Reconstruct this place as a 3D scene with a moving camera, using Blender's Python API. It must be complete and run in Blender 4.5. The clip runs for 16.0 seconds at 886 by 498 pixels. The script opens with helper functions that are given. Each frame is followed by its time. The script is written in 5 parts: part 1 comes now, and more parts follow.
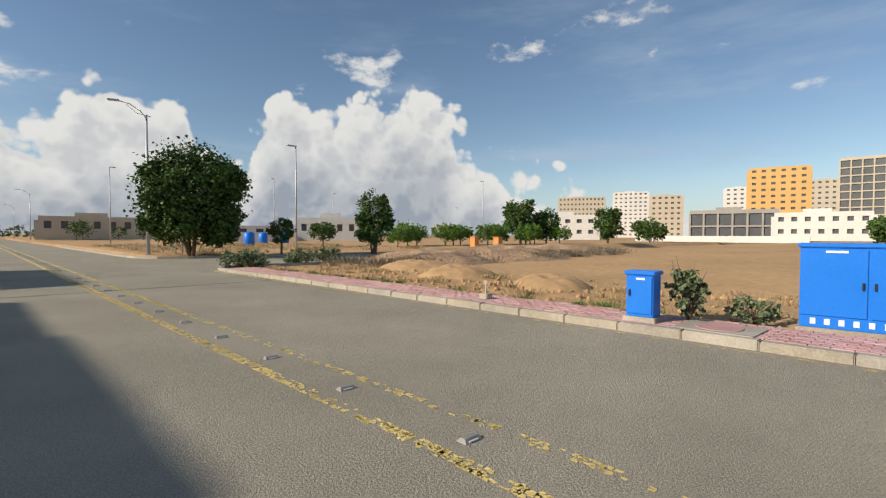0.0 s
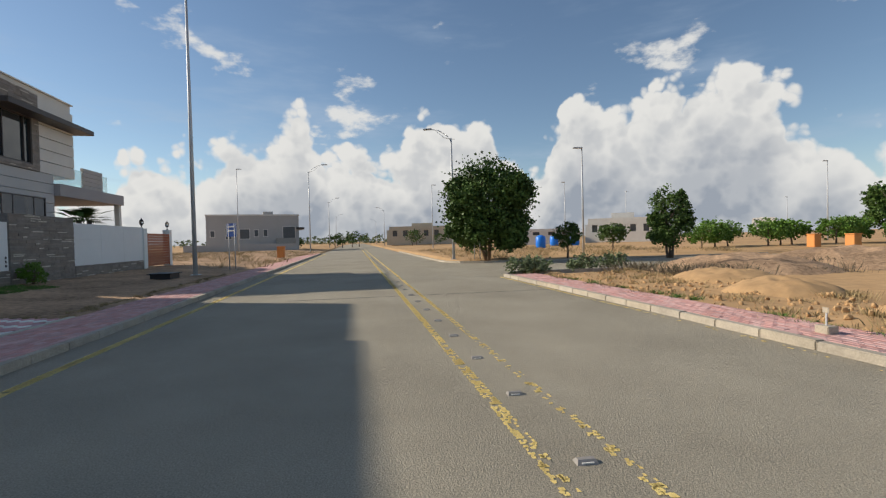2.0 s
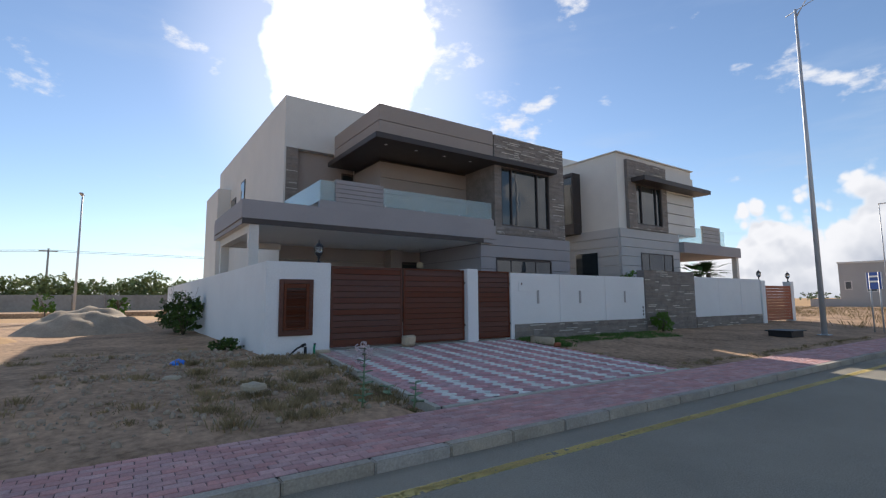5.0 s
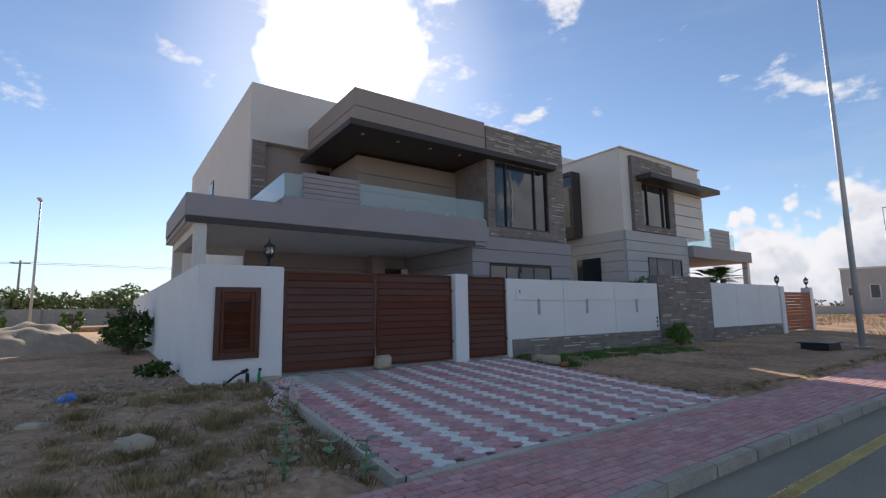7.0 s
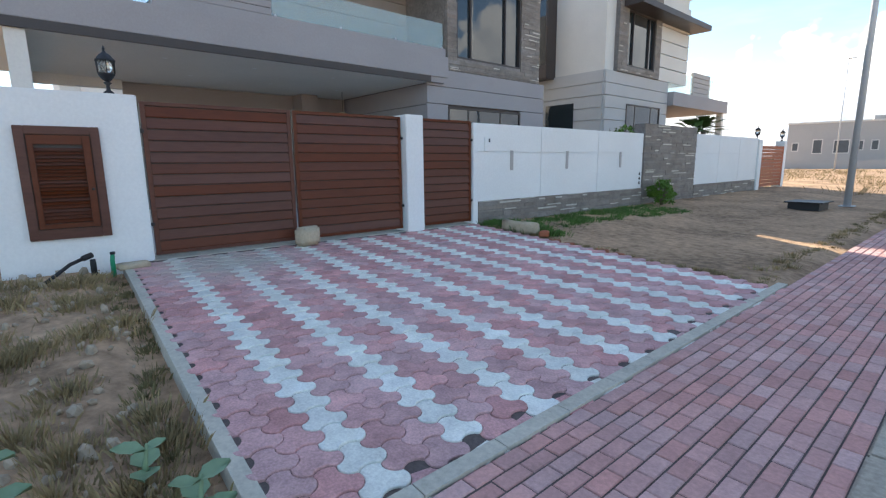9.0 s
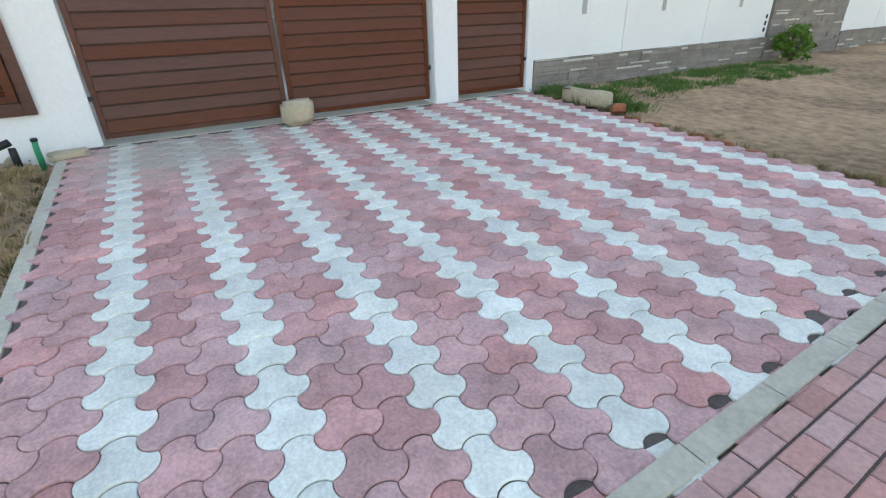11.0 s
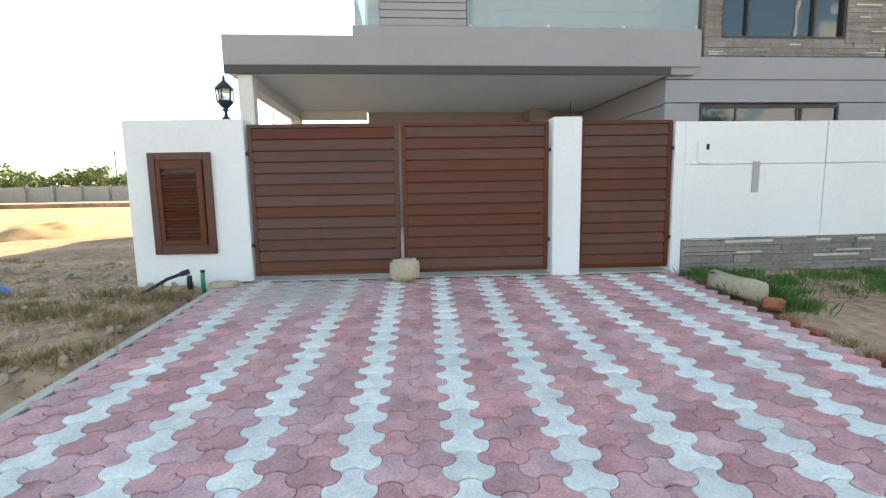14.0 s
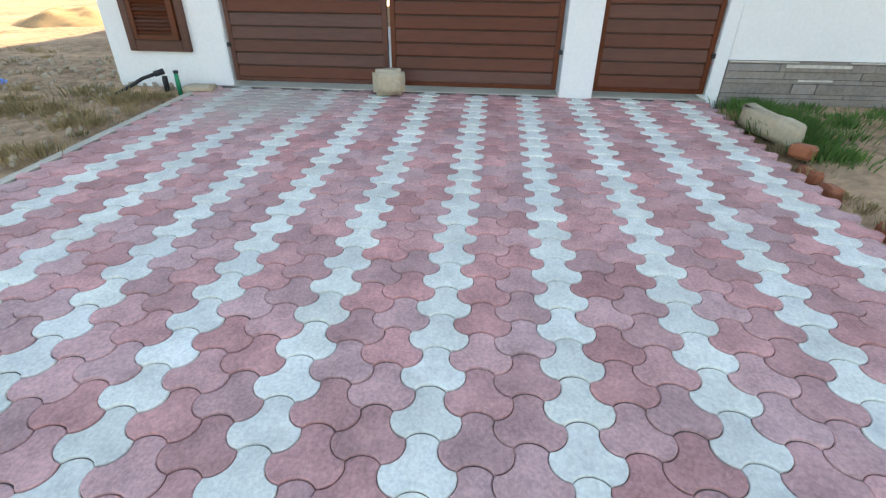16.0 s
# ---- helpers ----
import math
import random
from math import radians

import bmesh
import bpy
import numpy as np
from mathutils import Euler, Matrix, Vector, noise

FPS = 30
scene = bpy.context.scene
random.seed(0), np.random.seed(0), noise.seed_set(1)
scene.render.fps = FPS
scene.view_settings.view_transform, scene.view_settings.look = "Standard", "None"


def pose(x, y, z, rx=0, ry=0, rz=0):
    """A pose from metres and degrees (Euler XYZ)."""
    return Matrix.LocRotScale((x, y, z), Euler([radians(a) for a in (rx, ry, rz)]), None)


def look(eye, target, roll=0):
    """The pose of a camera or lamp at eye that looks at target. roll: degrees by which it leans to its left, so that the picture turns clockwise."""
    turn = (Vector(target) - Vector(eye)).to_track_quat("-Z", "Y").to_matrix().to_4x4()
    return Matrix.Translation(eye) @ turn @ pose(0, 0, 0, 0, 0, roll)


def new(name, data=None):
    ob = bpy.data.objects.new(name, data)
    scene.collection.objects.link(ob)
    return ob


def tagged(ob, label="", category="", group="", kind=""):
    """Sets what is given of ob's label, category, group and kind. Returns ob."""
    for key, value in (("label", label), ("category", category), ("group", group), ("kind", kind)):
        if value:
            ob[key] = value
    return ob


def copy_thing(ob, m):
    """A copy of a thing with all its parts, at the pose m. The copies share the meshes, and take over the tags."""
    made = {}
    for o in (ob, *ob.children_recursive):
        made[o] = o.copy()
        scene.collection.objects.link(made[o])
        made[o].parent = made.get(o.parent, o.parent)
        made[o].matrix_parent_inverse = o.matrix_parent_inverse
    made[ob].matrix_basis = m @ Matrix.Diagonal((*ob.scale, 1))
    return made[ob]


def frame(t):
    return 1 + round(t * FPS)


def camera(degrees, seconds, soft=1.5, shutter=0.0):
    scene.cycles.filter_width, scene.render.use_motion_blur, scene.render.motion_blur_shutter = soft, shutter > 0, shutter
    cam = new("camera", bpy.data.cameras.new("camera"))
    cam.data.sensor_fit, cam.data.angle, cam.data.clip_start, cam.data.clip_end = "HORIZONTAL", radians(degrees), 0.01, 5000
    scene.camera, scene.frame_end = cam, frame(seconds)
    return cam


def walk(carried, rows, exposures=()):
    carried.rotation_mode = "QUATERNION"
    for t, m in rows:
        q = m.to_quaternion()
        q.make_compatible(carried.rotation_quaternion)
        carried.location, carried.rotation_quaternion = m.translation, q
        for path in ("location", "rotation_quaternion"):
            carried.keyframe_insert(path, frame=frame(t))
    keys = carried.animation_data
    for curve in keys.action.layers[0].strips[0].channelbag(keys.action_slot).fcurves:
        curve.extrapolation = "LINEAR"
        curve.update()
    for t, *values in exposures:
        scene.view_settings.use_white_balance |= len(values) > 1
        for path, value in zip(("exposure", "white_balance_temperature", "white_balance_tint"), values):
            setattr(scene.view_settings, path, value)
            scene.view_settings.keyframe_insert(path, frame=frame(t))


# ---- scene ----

from itertools import product

# ---------------------------------------------------------------- camera
PATH = [
    (0, (11.444, -5.547, 0.982), (14.825, -1.866, 0.842), 0.20),
    (0.5, (11.609, -5.345, 1.038), (14.212, -1.079, 0.891), -0.45),
    (1, (11.814, -5.294, 1.113), (14.085, -0.843, 0.943), -0.90),
    (1.5, (11.967, -5.307, 1.168), (13.736, -0.632, 1.023), -1.10),
    (2, (12.271, -4.930, 1.177), (12.985, 0.017, 1.075), -1.40),
    (2.5, (12.434, -4.760, 1.170), (12.554, 0.237, 1.031), -1.30),
    (3, (12.660, -4.900, 1.135), (11.205, -0.139, 0.690), -1.00),
    (3.5, (13.200, -5.180, 1.245), (10.180, -1.200, 1.090), -0.20),
    (4, (12.906, -4.903, 1.255), (8.703, -2.223, 1.647), -0.03),
    (6.5, (10.827, -2.903, 1.250), (6.653, -0.228, 1.896), -0.83),
    (7, (10.248, -2.556, 1.268), (6.073, 0.118, 1.914), -0.91),
    (7.5, (9.641, -2.219, 1.263), (5.463, 0.446, 1.932), -0.95),
    (8, (9.006, -1.836, 1.271), (4.853, 0.858, 1.974), -1.07),
    (8.5, (8.373, -1.446, 1.300), (4.347, 1.510, 1.084), -0.75),
    (10.8, (6.579, 0.795, 1.280), (2.866, 3.581, -0.578), -1.20),
    (11, (6.615, 0.684, 1.246), (2.715, 2.866, -0.996), -1.92),
    (11.5, (6.681, 0.840, 1.141), (2.631, 2.287, -1.409), -0.78),
    (12, (6.770, 1.154, 1.146), (2.541, 2.262, -1.281), -1.01),
    (12.5, (6.765, 1.578, 1.194), (2.565, 2.803, -1.227), -2.04),
    (13, (6.841, 1.976, 1.256), (2.357, 3.267, -0.539), -2.27),
    (13.5, (6.909, 2.258, 1.315), (1.988, 2.772, 0.589), -1.57),
    (14, (6.817, 2.440, 1.266), (1.863, 2.638, 0.624), -0.97),
    (14.5, (6.593, 2.627, 1.192), (1.978, 2.815, -0.723), -0.41),
    (15, (6.495, 2.880, 1.173), (2.159, 3.060, -1.309), -0.57),
    (15.5, (6.442, 3.200, 1.226), (2.094, 3.155, -1.242), -0.10),
    (16, (6.346, 3.449, 1.264), (2.022, 3.029, -1.211), 0.65),
]
cam = camera(86, 16.0, soft=1.25)
walk(cam, [(t, look(eye, target, roll)) for t, eye, target, roll in PATH],
     exposures=[(0, 0.0, 6550, 9), (1.5, 0.0, 6550, 9), (2.5, 0.08, 6650, 9), (3.0, 0.32, 6900, 11), (3.5, 0.55, 6500, 12), (4.0, 0.4, 6200, 12), (7.0, 0.28, 6250, 14), (8.0, 0.32, 6250, 14), (8.5, 0.85, 6250, 11), (10.8, 2.03, 7800, 6.5), (16, 2.03, 7700, 6.5)])

# ---------------------------------------------------------------- world and sun
SUN_EL, SUN_AZ = radians(27.8), radians(159.5)      # azimuth counted from +x towards +y
sun_dir = Vector((math.cos(SUN_EL) * math.cos(SUN_AZ), math.cos(SUN_EL) * math.sin(SUN_AZ), math.sin(SUN_EL)))


def build_world():
    w = bpy.data.worlds.new("sky")
    scene.world = w
    w.use_nodes = True
    nt = w.node_tree
    n, l = nt.nodes, nt.links
    bg = n["Background"]
    sky = n.new("ShaderNodeTexSky")
    sky.sky_type, sky.sun_disc = "NISHITA", False
    sky.sun_elevation, sky.sun_rotation = SUN_EL, radians(90) - SUN_AZ
    sky.dust_density, sky.ozone_density, sky.air_density = 0.12, 2.0, 1.0
    co = n.new("ShaderNodeTexCoord")
    sep = n.new("ShaderNodeSeparateXYZ")
    l.new(co.outputs["Generated"], sep.inputs[0])

    def math_node(op, a, b=None, clamp=False):
        m = n.new("ShaderNodeMath")
        m.operation, m.use_clamp = op, clamp
        for i, v in enumerate((a, b)):
            if v is None:
                continue
            if isinstance(v, (int, float)):
                m.inputs[i].default_value = v
            else:
                l.new(v, m.inputs[i])
        return m.outputs[0]

    def ramp(v, a, b, c=0.0, d=1.0, smooth=True):
        m = n.new("ShaderNodeMapRange")
        m.interpolation_type = "SMOOTHSTEP" if smooth else "LINEAR"
        for i, q in enumerate((None, a, b, c, d)):
            if q is not None:
                m.inputs[i].default_value = q
        l.new(v, m.inputs[0])
        return m.outputs[0]

    def fbm(scale, detail, offset, rough=0.55, squash=1.0):
        mp = n.new("ShaderNodeMapping")
        mp.inputs["Location"].default_value = offset
        mp.inputs["Scale"].default_value = (1, 1, squash)
        l.new(co.outputs["Generated"], mp.inputs[0])
        t = n.new("ShaderNodeTexNoise")
        t.inputs["Scale"].default_value, t.inputs["Detail"].default_value, t.inputs["Roughness"].default_value = scale, detail, rough
        l.new(mp.outputs[0], t.inputs[0])
        return t.outputs["Fac"]

    z = sep.outputs["Z"]
    # cumulus bank: its top rises and falls along the horizon, highest over the far end of the road
    flat = n.new("ShaderNodeCombineXYZ")
    l.new(sep.outputs["X"], flat.inputs[0])
    l.new(sep.outputs["Y"], flat.inputs[1])
    unit = n.new("ShaderNodeVectorMath")
    unit.operation = "NORMALIZE"
    l.new(flat.outputs[0], unit.inputs[0])
    usep = n.new("ShaderNodeSeparateXYZ")
    l.new(unit.outputs[0], usep.inputs[0])
    ahead = math_node("ADD", math_node("MULTIPLY", usep.outputs["X"], 0.22), math_node("MULTIPLY", usep.outputs["Y"], 0.975))
    top_noise = n.new("ShaderNodeTexNoise")
    top_noise.inputs["Scale"].default_value, top_noise.inputs["Detail"].default_value = 5.2, 1.5
    l.new(unit.outputs[0], top_noise.inputs[0])
    rise = math_node("MULTIPLY", math_node("SUBTRACT", top_noise.outputs["Fac"], 0.50), ramp(ahead, 0.2, 0.9, 0.15, 0.50))
    top = math_node("ADD", ramp(ahead, 0.62, 0.95, 0.03, 0.225), rise)

    def density(shift):
        """Rounded cauliflower heads: broad noise with two sizes of cell swelling out of it."""
        mv = n.new("ShaderNodeVectorMath")
        mv.inputs[1].default_value = shift
        l.new(co.outputs["Generated"], mv.inputs[0])
        warp = n.new("ShaderNodeTexNoise")
        warp.inputs["Scale"].default_value, warp.inputs["Detail"].default_value = 6.0, 8.0
        l.new(mv.outputs[0], warp.inputs[0])
        total = math_node("MULTIPLY", math_node("SUBTRACT", warp.outputs["Fac"], 0.5), 0.20)
        bent = n.new("ShaderNodeVectorMath")
        bent.operation = "MULTIPLY_ADD"
        bent.inputs[1].default_value = (0.06, 0.06, 0.06)
        l.new(warp.outputs["Color"], bent.inputs[0])
        l.new(mv.outputs[0], bent.inputs[2])
        for scale, gain in ((12.0, 0.115), (28.0, 0.06), (62.0, 0.03)):
            cell = n.new("ShaderNodeTexVoronoi")
            cell.inputs["Scale"].default_value = scale
            l.new(bent.outputs[0], cell.inputs["Vector"])
            total = math_node("ADD", total, math_node("MULTIPLY", math_node("SUBTRACT", 0.5, cell.outputs["Distance"]), gain))
        return total

    swell = density((0.0, 0.0, 0.0))
    core = math_node("ADD", math_node("SUBTRACT", top, z), swell)
    bank = ramp(core, 0.0, 0.028)
    # scattered small clouds higher up
    small = math_node("SUBTRACT", fbm(5.5, 9.0, (0.7, 0.2, 0.1), 0.58, 2.0), ramp(z, 0.1, 0.7, 0.10, 0.02))
    bits = math_node("MULTIPLY", ramp(small, 0.535, 0.63), ramp(z, 0.06, 0.14, 0.0, 1.0))
    bits = math_node("MULTIPLY", bits, 0.9)
    mask = math_node("MAXIMUM", bank, bits)
    white = n.new("ShaderNodeMix")
    white.data_type = "RGBA"
    white.inputs[6].default_value = (7.3, 7.25, 7.1, 1)
    white.inputs[7].default_value = (3.1, 3.45, 4.05, 1)
    towards = math_node("SUBTRACT", density((-0.022, -0.004, 0.026)), swell)
    relief = ramp(towards, -0.022, 0.050)
    depth = ramp(core, 0.05, 0.21)
    shade = math_node("ADD", math_node("MULTIPLY", depth, 0.72), math_node("MULTIPLY", math_node("MULTIPLY", relief, ramp(core, 0.0, 0.05)), 0.42), True)
    l.new(shade, white.inputs[0])
    # high thin veils
    veil = ramp(fbm(2.2, 5.0, (3.0, 1.0, 0.0), 0.6, 5.0), 0.48, 0.74, 0.0, 0.75)
    haze = ramp(z, 0.0, 0.14, 0.55, 0.0)
    soft = math_node("MAXIMUM", math_node("MULTIPLY", veil, ramp(z, 0.05, 0.5, 1.0, 0.25)), haze)
    a = n.new("ShaderNodeMix")
    a.data_type = "RGBA"
    a.inputs[7].default_value = (4.0, 4.9, 6.2, 1)
    l.new(soft, a.inputs[0])
    l.new(sky.outputs[0], a.inputs[6])
    b = n.new("ShaderNodeMix")
    b.data_type = "RGBA"
    l.new(mask, b.inputs[0])
    l.new(a.outputs[2], b.inputs[6])
    l.new(white.outputs[2], b.inputs[7])
    # thin bright cloud and haze round the sun, with its white glare painted in
    facing = n.new("ShaderNodeVectorMath")
    facing.operation = "DOT_PRODUCT"
    facing.inputs[1].default_value = sun_dir
    l.new(co.outputs["Generated"], facing.inputs[0])
    ragged = math_node("ADD", facing.outputs["Value"], math_node("MULTIPLY", math_node("SUBTRACT", fbm(7.0, 5.0, (0.4, 0.9, 0.3)), 0.5), 0.030))
    glow = math_node("MAXIMUM", ramp(ragged, 0.983, 0.993), math_node("MULTIPLY", ramp(facing.outputs["Value"], 0.94, 0.993), 0.14))
    d = n.new("ShaderNodeMix")
    d.data_type = "RGBA"
    d.inputs[7].default_value = (16.0, 15.6, 15.0, 1)
    l.new(glow, d.inputs[0])
    l.new(b.outputs[2], d.inputs[6])
    l.new(d.outputs[2], bg.inputs["Color"])
    bg.inputs["Strength"].default_value = 0.104


build_world()
sun = new("sun", bpy.data.lights.new("sun", "SUN"))
sun.data.energy, sun.data.angle, sun.data.color = 5.0, radians(0.53), (1.0, 0.90, 0.76)
sun.matrix_world = look(sun_dir * 60, (0, 0, 0))

# ---------------------------------------------------------------- materials


def mat(name, base, rough=0.7, vary=0.18, grain=30.0, stain=1.2, bump=0.15, metal=0.0, spec=0.4, hue=None, per_piece=0.0, bump_scale=None, stretch=(1, 1, 1), coat=0.0, island=0.0, patches=1.0, dust=None):
    """Procedural paint, stone, earth or metal: two scales of colour variation, roughness variation, bump."""
    m = bpy.data.materials.new(name)
    m.use_nodes = True
    nt = m.node_tree
    n, l = nt.nodes, nt.links
    p = n["Principled BSDF"]
    co = n.new("ShaderNodeTexCoord")
    mp = n.new("ShaderNodeMapping")
    mp.inputs["Scale"].default_value = stretch
    geo = n.new("ShaderNodeNewGeometry")
    l.new(geo.outputs["Position"], mp.inputs[0])

    def tex(scale, detail):
        t = n.new("ShaderNodeTexNoise")
        t.inputs["Scale"].default_value, t.inputs["Detail"].default_value, t.inputs["Roughness"].default_value = scale, detail, 0.62
        l.new(mp.outputs[0], t.inputs[0])
        return t.outputs["Fac"]

    fine, broad = tex(grain, 5.0), tex(stain, 4.0)
    mix = n.new("ShaderNodeMix")
    mix.data_type = "RGBA"
    dark = [c * (1 - vary) for c in base]
    light = [min(1.0, c * (1 + vary)) for c in base]
    if hue:
        dark = [c * (1 - vary * 0.5) for c in hue]
    mix.inputs[6].default_value, mix.inputs[7].default_value = (*dark, 1), (*light, 1)
    add = n.new("ShaderNodeMath")
    add.operation = "ADD"
    mul = n.new("ShaderNodeMath")
    mul.operation = "MULTIPLY"
    l.new(fine, add.inputs[0])
    mul.inputs[1].default_value = patches
    l.new(broad, mul.inputs[0])
    l.new(mul.outputs[0], add.inputs[1])
    rng = n.new("ShaderNodeMapRange")
    mid = 0.5 + 0.5 * patches
    rng.inputs[1].default_value, rng.inputs[2].default_value = mid - 0.28, mid + 0.28
    l.new(add.outputs[0], rng.inputs[0])
    l.new(rng.outputs[0], mix.inputs[0])
    out = mix.outputs[2]
    if per_piece or island:
        info = n.new("ShaderNodeObjectInfo")
        rand = info.outputs["Random"]
        if island:
            rand, per_piece = geo.outputs["Random Per Island"], island
        hsv = n.new("ShaderNodeHueSaturation")
        r2 = n.new("ShaderNodeMapRange")
        r2.inputs[3].default_value, r2.inputs[4].default_value = 1 - per_piece, 1 + per_piece
        l.new(rand, r2.inputs[0])
        l.new(r2.outputs[0], hsv.inputs["Value"])
        r3 = n.new("ShaderNodeMapRange")
        r3.inputs[3].default_value, r3.inputs[4].default_value = 1.12, 0.80
        wob = n.new("ShaderNodeMath")
        wob.operation, wob.inputs[1].default_value = "MULTIPLY", 7.31
        fr = n.new("ShaderNodeMath")
        fr.operation = "FRACT"
        l.new(rand, wob.inputs[0])
        l.new(wob.outputs[0], fr.inputs[0])
        l.new(fr.outputs[0], r3.inputs[0])
        l.new(r3.outputs[0], hsv.inputs["Saturation"])
        l.new(out, hsv.inputs["Color"])
        out = hsv.outputs[0]
    if dust:                                  # a spill of pale cement dust round one spot
        away = n.new("ShaderNodeVectorMath")
        away.operation = "DISTANCE"
        away.inputs[1].default_value = dust
        l.new(geo.outputs["Position"], away.inputs[0])
        uneven = n.new("ShaderNodeMath")
        uneven.operation, uneven.inputs[1].default_value = "MULTIPLY_ADD", 1.5
        l.new(tex(2.6, 6.0), uneven.inputs[0])
        l.new(away.outputs["Value"], uneven.inputs[2])
        cover = n.new("ShaderNodeMapRange")
        for i, q in ((1, 1.0), (2, 2.1), (3, 0.9), (4, 0.0)):
            cover.inputs[i].default_value = q
        l.new(uneven.outputs[0], cover.inputs[0])
        spill = n.new("ShaderNodeMix")
        spill.data_type = "RGBA"
        spill.inputs[7].default_value = (0.50, 0.46, 0.40, 1)
        l.new(cover.outputs[0], spill.inputs[0])
        l.new(out, spill.inputs[6])
        out = spill.outputs[2]
    l.new(out, p.inputs["Base Color"])
    rr = n.new("ShaderNodeMapRange")
    rr.inputs[3].default_value, rr.inputs[4].default_value = max(0.03, rough - 0.1), min(1.0, rough + 0.1)
    l.new(broad, rr.inputs[0])
    l.new(rr.outputs[0], p.inputs["Roughness"])
    p.inputs["Metallic"].default_value = metal
    p.inputs["Specular IOR Level"].default_value = spec
    p.inputs["Coat Weight"].default_value = coat
    if bump:
        bp = n.new("ShaderNodeBump")
        bp.inputs["Strength"].default_value, bp.inputs["Distance"].default_value = bump, 0.02
        l.new(tex(bump_scale, 6.0) if bump_scale else fine, bp.inputs["Height"])
        l.new(bp.outputs[0], p.inputs["Normal"])
    return m


def glass(name, tint=(0.75, 0.9, 0.92), rough=0.02, clear=0.8):
    m = bpy.data.materials.new(name)
    m.use_nodes = True
    p = m.node_tree.nodes["Principled BSDF"]
    p.inputs["Base Color"].default_value = (*tint, 1)
    p.inputs["Roughness"].default_value = rough
    p.inputs["Transmission Weight"].default_value = clear
    p.inputs["IOR"].default_value = 1.35
    return m


M_ASPHALT = mat("asphalt", (0.322, 0.288, 0.224), 0.9, 0.48, 75, 0.35, 0.8, spec=0.15, bump_scale=65, patches=0.45)
M_YELLOW = mat("worn_yellow_paint", (0.85, 0.62, 0.22), 0.7, 0.25, 40, 2, 0.3)
M_SAND = mat("sandy_earth", (0.47, 0.30, 0.155), 0.95, 0.22, 3.0, 0.12, 0.35, spec=0.1, bump_scale=9)
M_SOIL = mat("dry_soil", (0.40, 0.265, 0.165), 0.95, 0.5, 7.0, 0.5, 0.7, spec=0.1, bump_scale=25)
M_KERB = mat("kerb_concrete", (0.40, 0.35, 0.28), 0.88, 0.26, 35, 1.6, 0.3, per_piece=0.06)
M_BRICKPAVE = mat("red_pavers", (0.54, 0.305, 0.275), 0.88, 0.2, 45, 2.0, 0.3, per_piece=0.12)
M_PINK = mat("pink_concrete_paver", (0.585, 0.325, 0.312), 0.8, 0.26, 60, 5.5, 0.35, hue=(0.46, 0.25, 0.238), per_piece=0.15, dust=(0.75, 0.75, 0.0))
M_WHITEPAVE = mat("white_concrete_paver", (0.76, 0.765, 0.69), 0.8, 0.20, 60, 5.5, 0.35, per_piece=0.10, dust=(0.75, 0.75, 0.0))
M_JOINT = mat("joint_sand", (0.12, 0.095, 0.085), 0.95, 0.3, 40, 2, 0.3)
M_WHITE = mat("white_wall_paint", (0.80, 0.80, 0.78), 0.75, 0.05, 25, 0.6, 0.06)
M_OFFWHITE = mat("offwhite_wall_paint", (0.70, 0.67, 0.61), 0.75, 0.06, 25, 0.6, 0.06)
M_GREY = mat("grey_wall_paint", (0.345, 0.325, 0.325), 0.75, 0.07, 25, 0.5, 0.08)
M_TAUPE = mat("taupe_wall_paint", (0.345, 0.295, 0.26), 0.75, 0.07, 25, 0.5, 0.08)
M_SLATE = mat("slate_cladding", (0.20, 0.18, 0.165), 0.8, 0.30, 20, 2.5, 0.4, per_piece=0.25)
M_SLATELIGHT = mat("pale_stone_strip", (0.62, 0.57, 0.48), 0.8, 0.2, 20, 2.5, 0.3, per_piece=0.12)
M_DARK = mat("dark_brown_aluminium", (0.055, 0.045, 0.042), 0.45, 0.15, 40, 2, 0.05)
M_GATE = mat("brown_gate_paint", (0.115, 0.037, 0.020), 0.40, 0.22, 18, 1.5, 0.05, stretch=(1, 0.25, 2.0), per_piece=0.02, spec=0.22)
M_STEEL = mat("galvanised_steel", (0.50, 0.51, 0.52), 0.5, 0.1, 30, 2, 0.05, metal=0.25)


def window_glass(name):
    """Tinted glazing that mirrors the sky; its sheets are a little uneven."""
    m = bpy.data.materials.new(name)
    m.use_nodes = True
    n, l = m.node_tree.nodes, m.node_tree.links
    p = n["Principled BSDF"]
    p.inputs["Base Color"].default_value = (0.020, 0.030, 0.036, 1)
    p.inputs["Roughness"].default_value = 0.03
    p.inputs["IOR"].default_value = 1.75
    t = n.new("ShaderNodeTexNoise")
    t.inputs["Scale"].default_value = 1.3
    geo = n.new("ShaderNodeNewGeometry")
    l.new(geo.outputs["Position"], t.inputs[0])
    bp = n.new("ShaderNodeBump")
    bp.inputs["Strength"].default_value, bp.inputs["Distance"].default_value = 0.12, 0.03
    l.new(t.outputs["Fac"], bp.inputs["Height"])
    l.new(bp.outputs[0], p.inputs["Normal"])
    return m


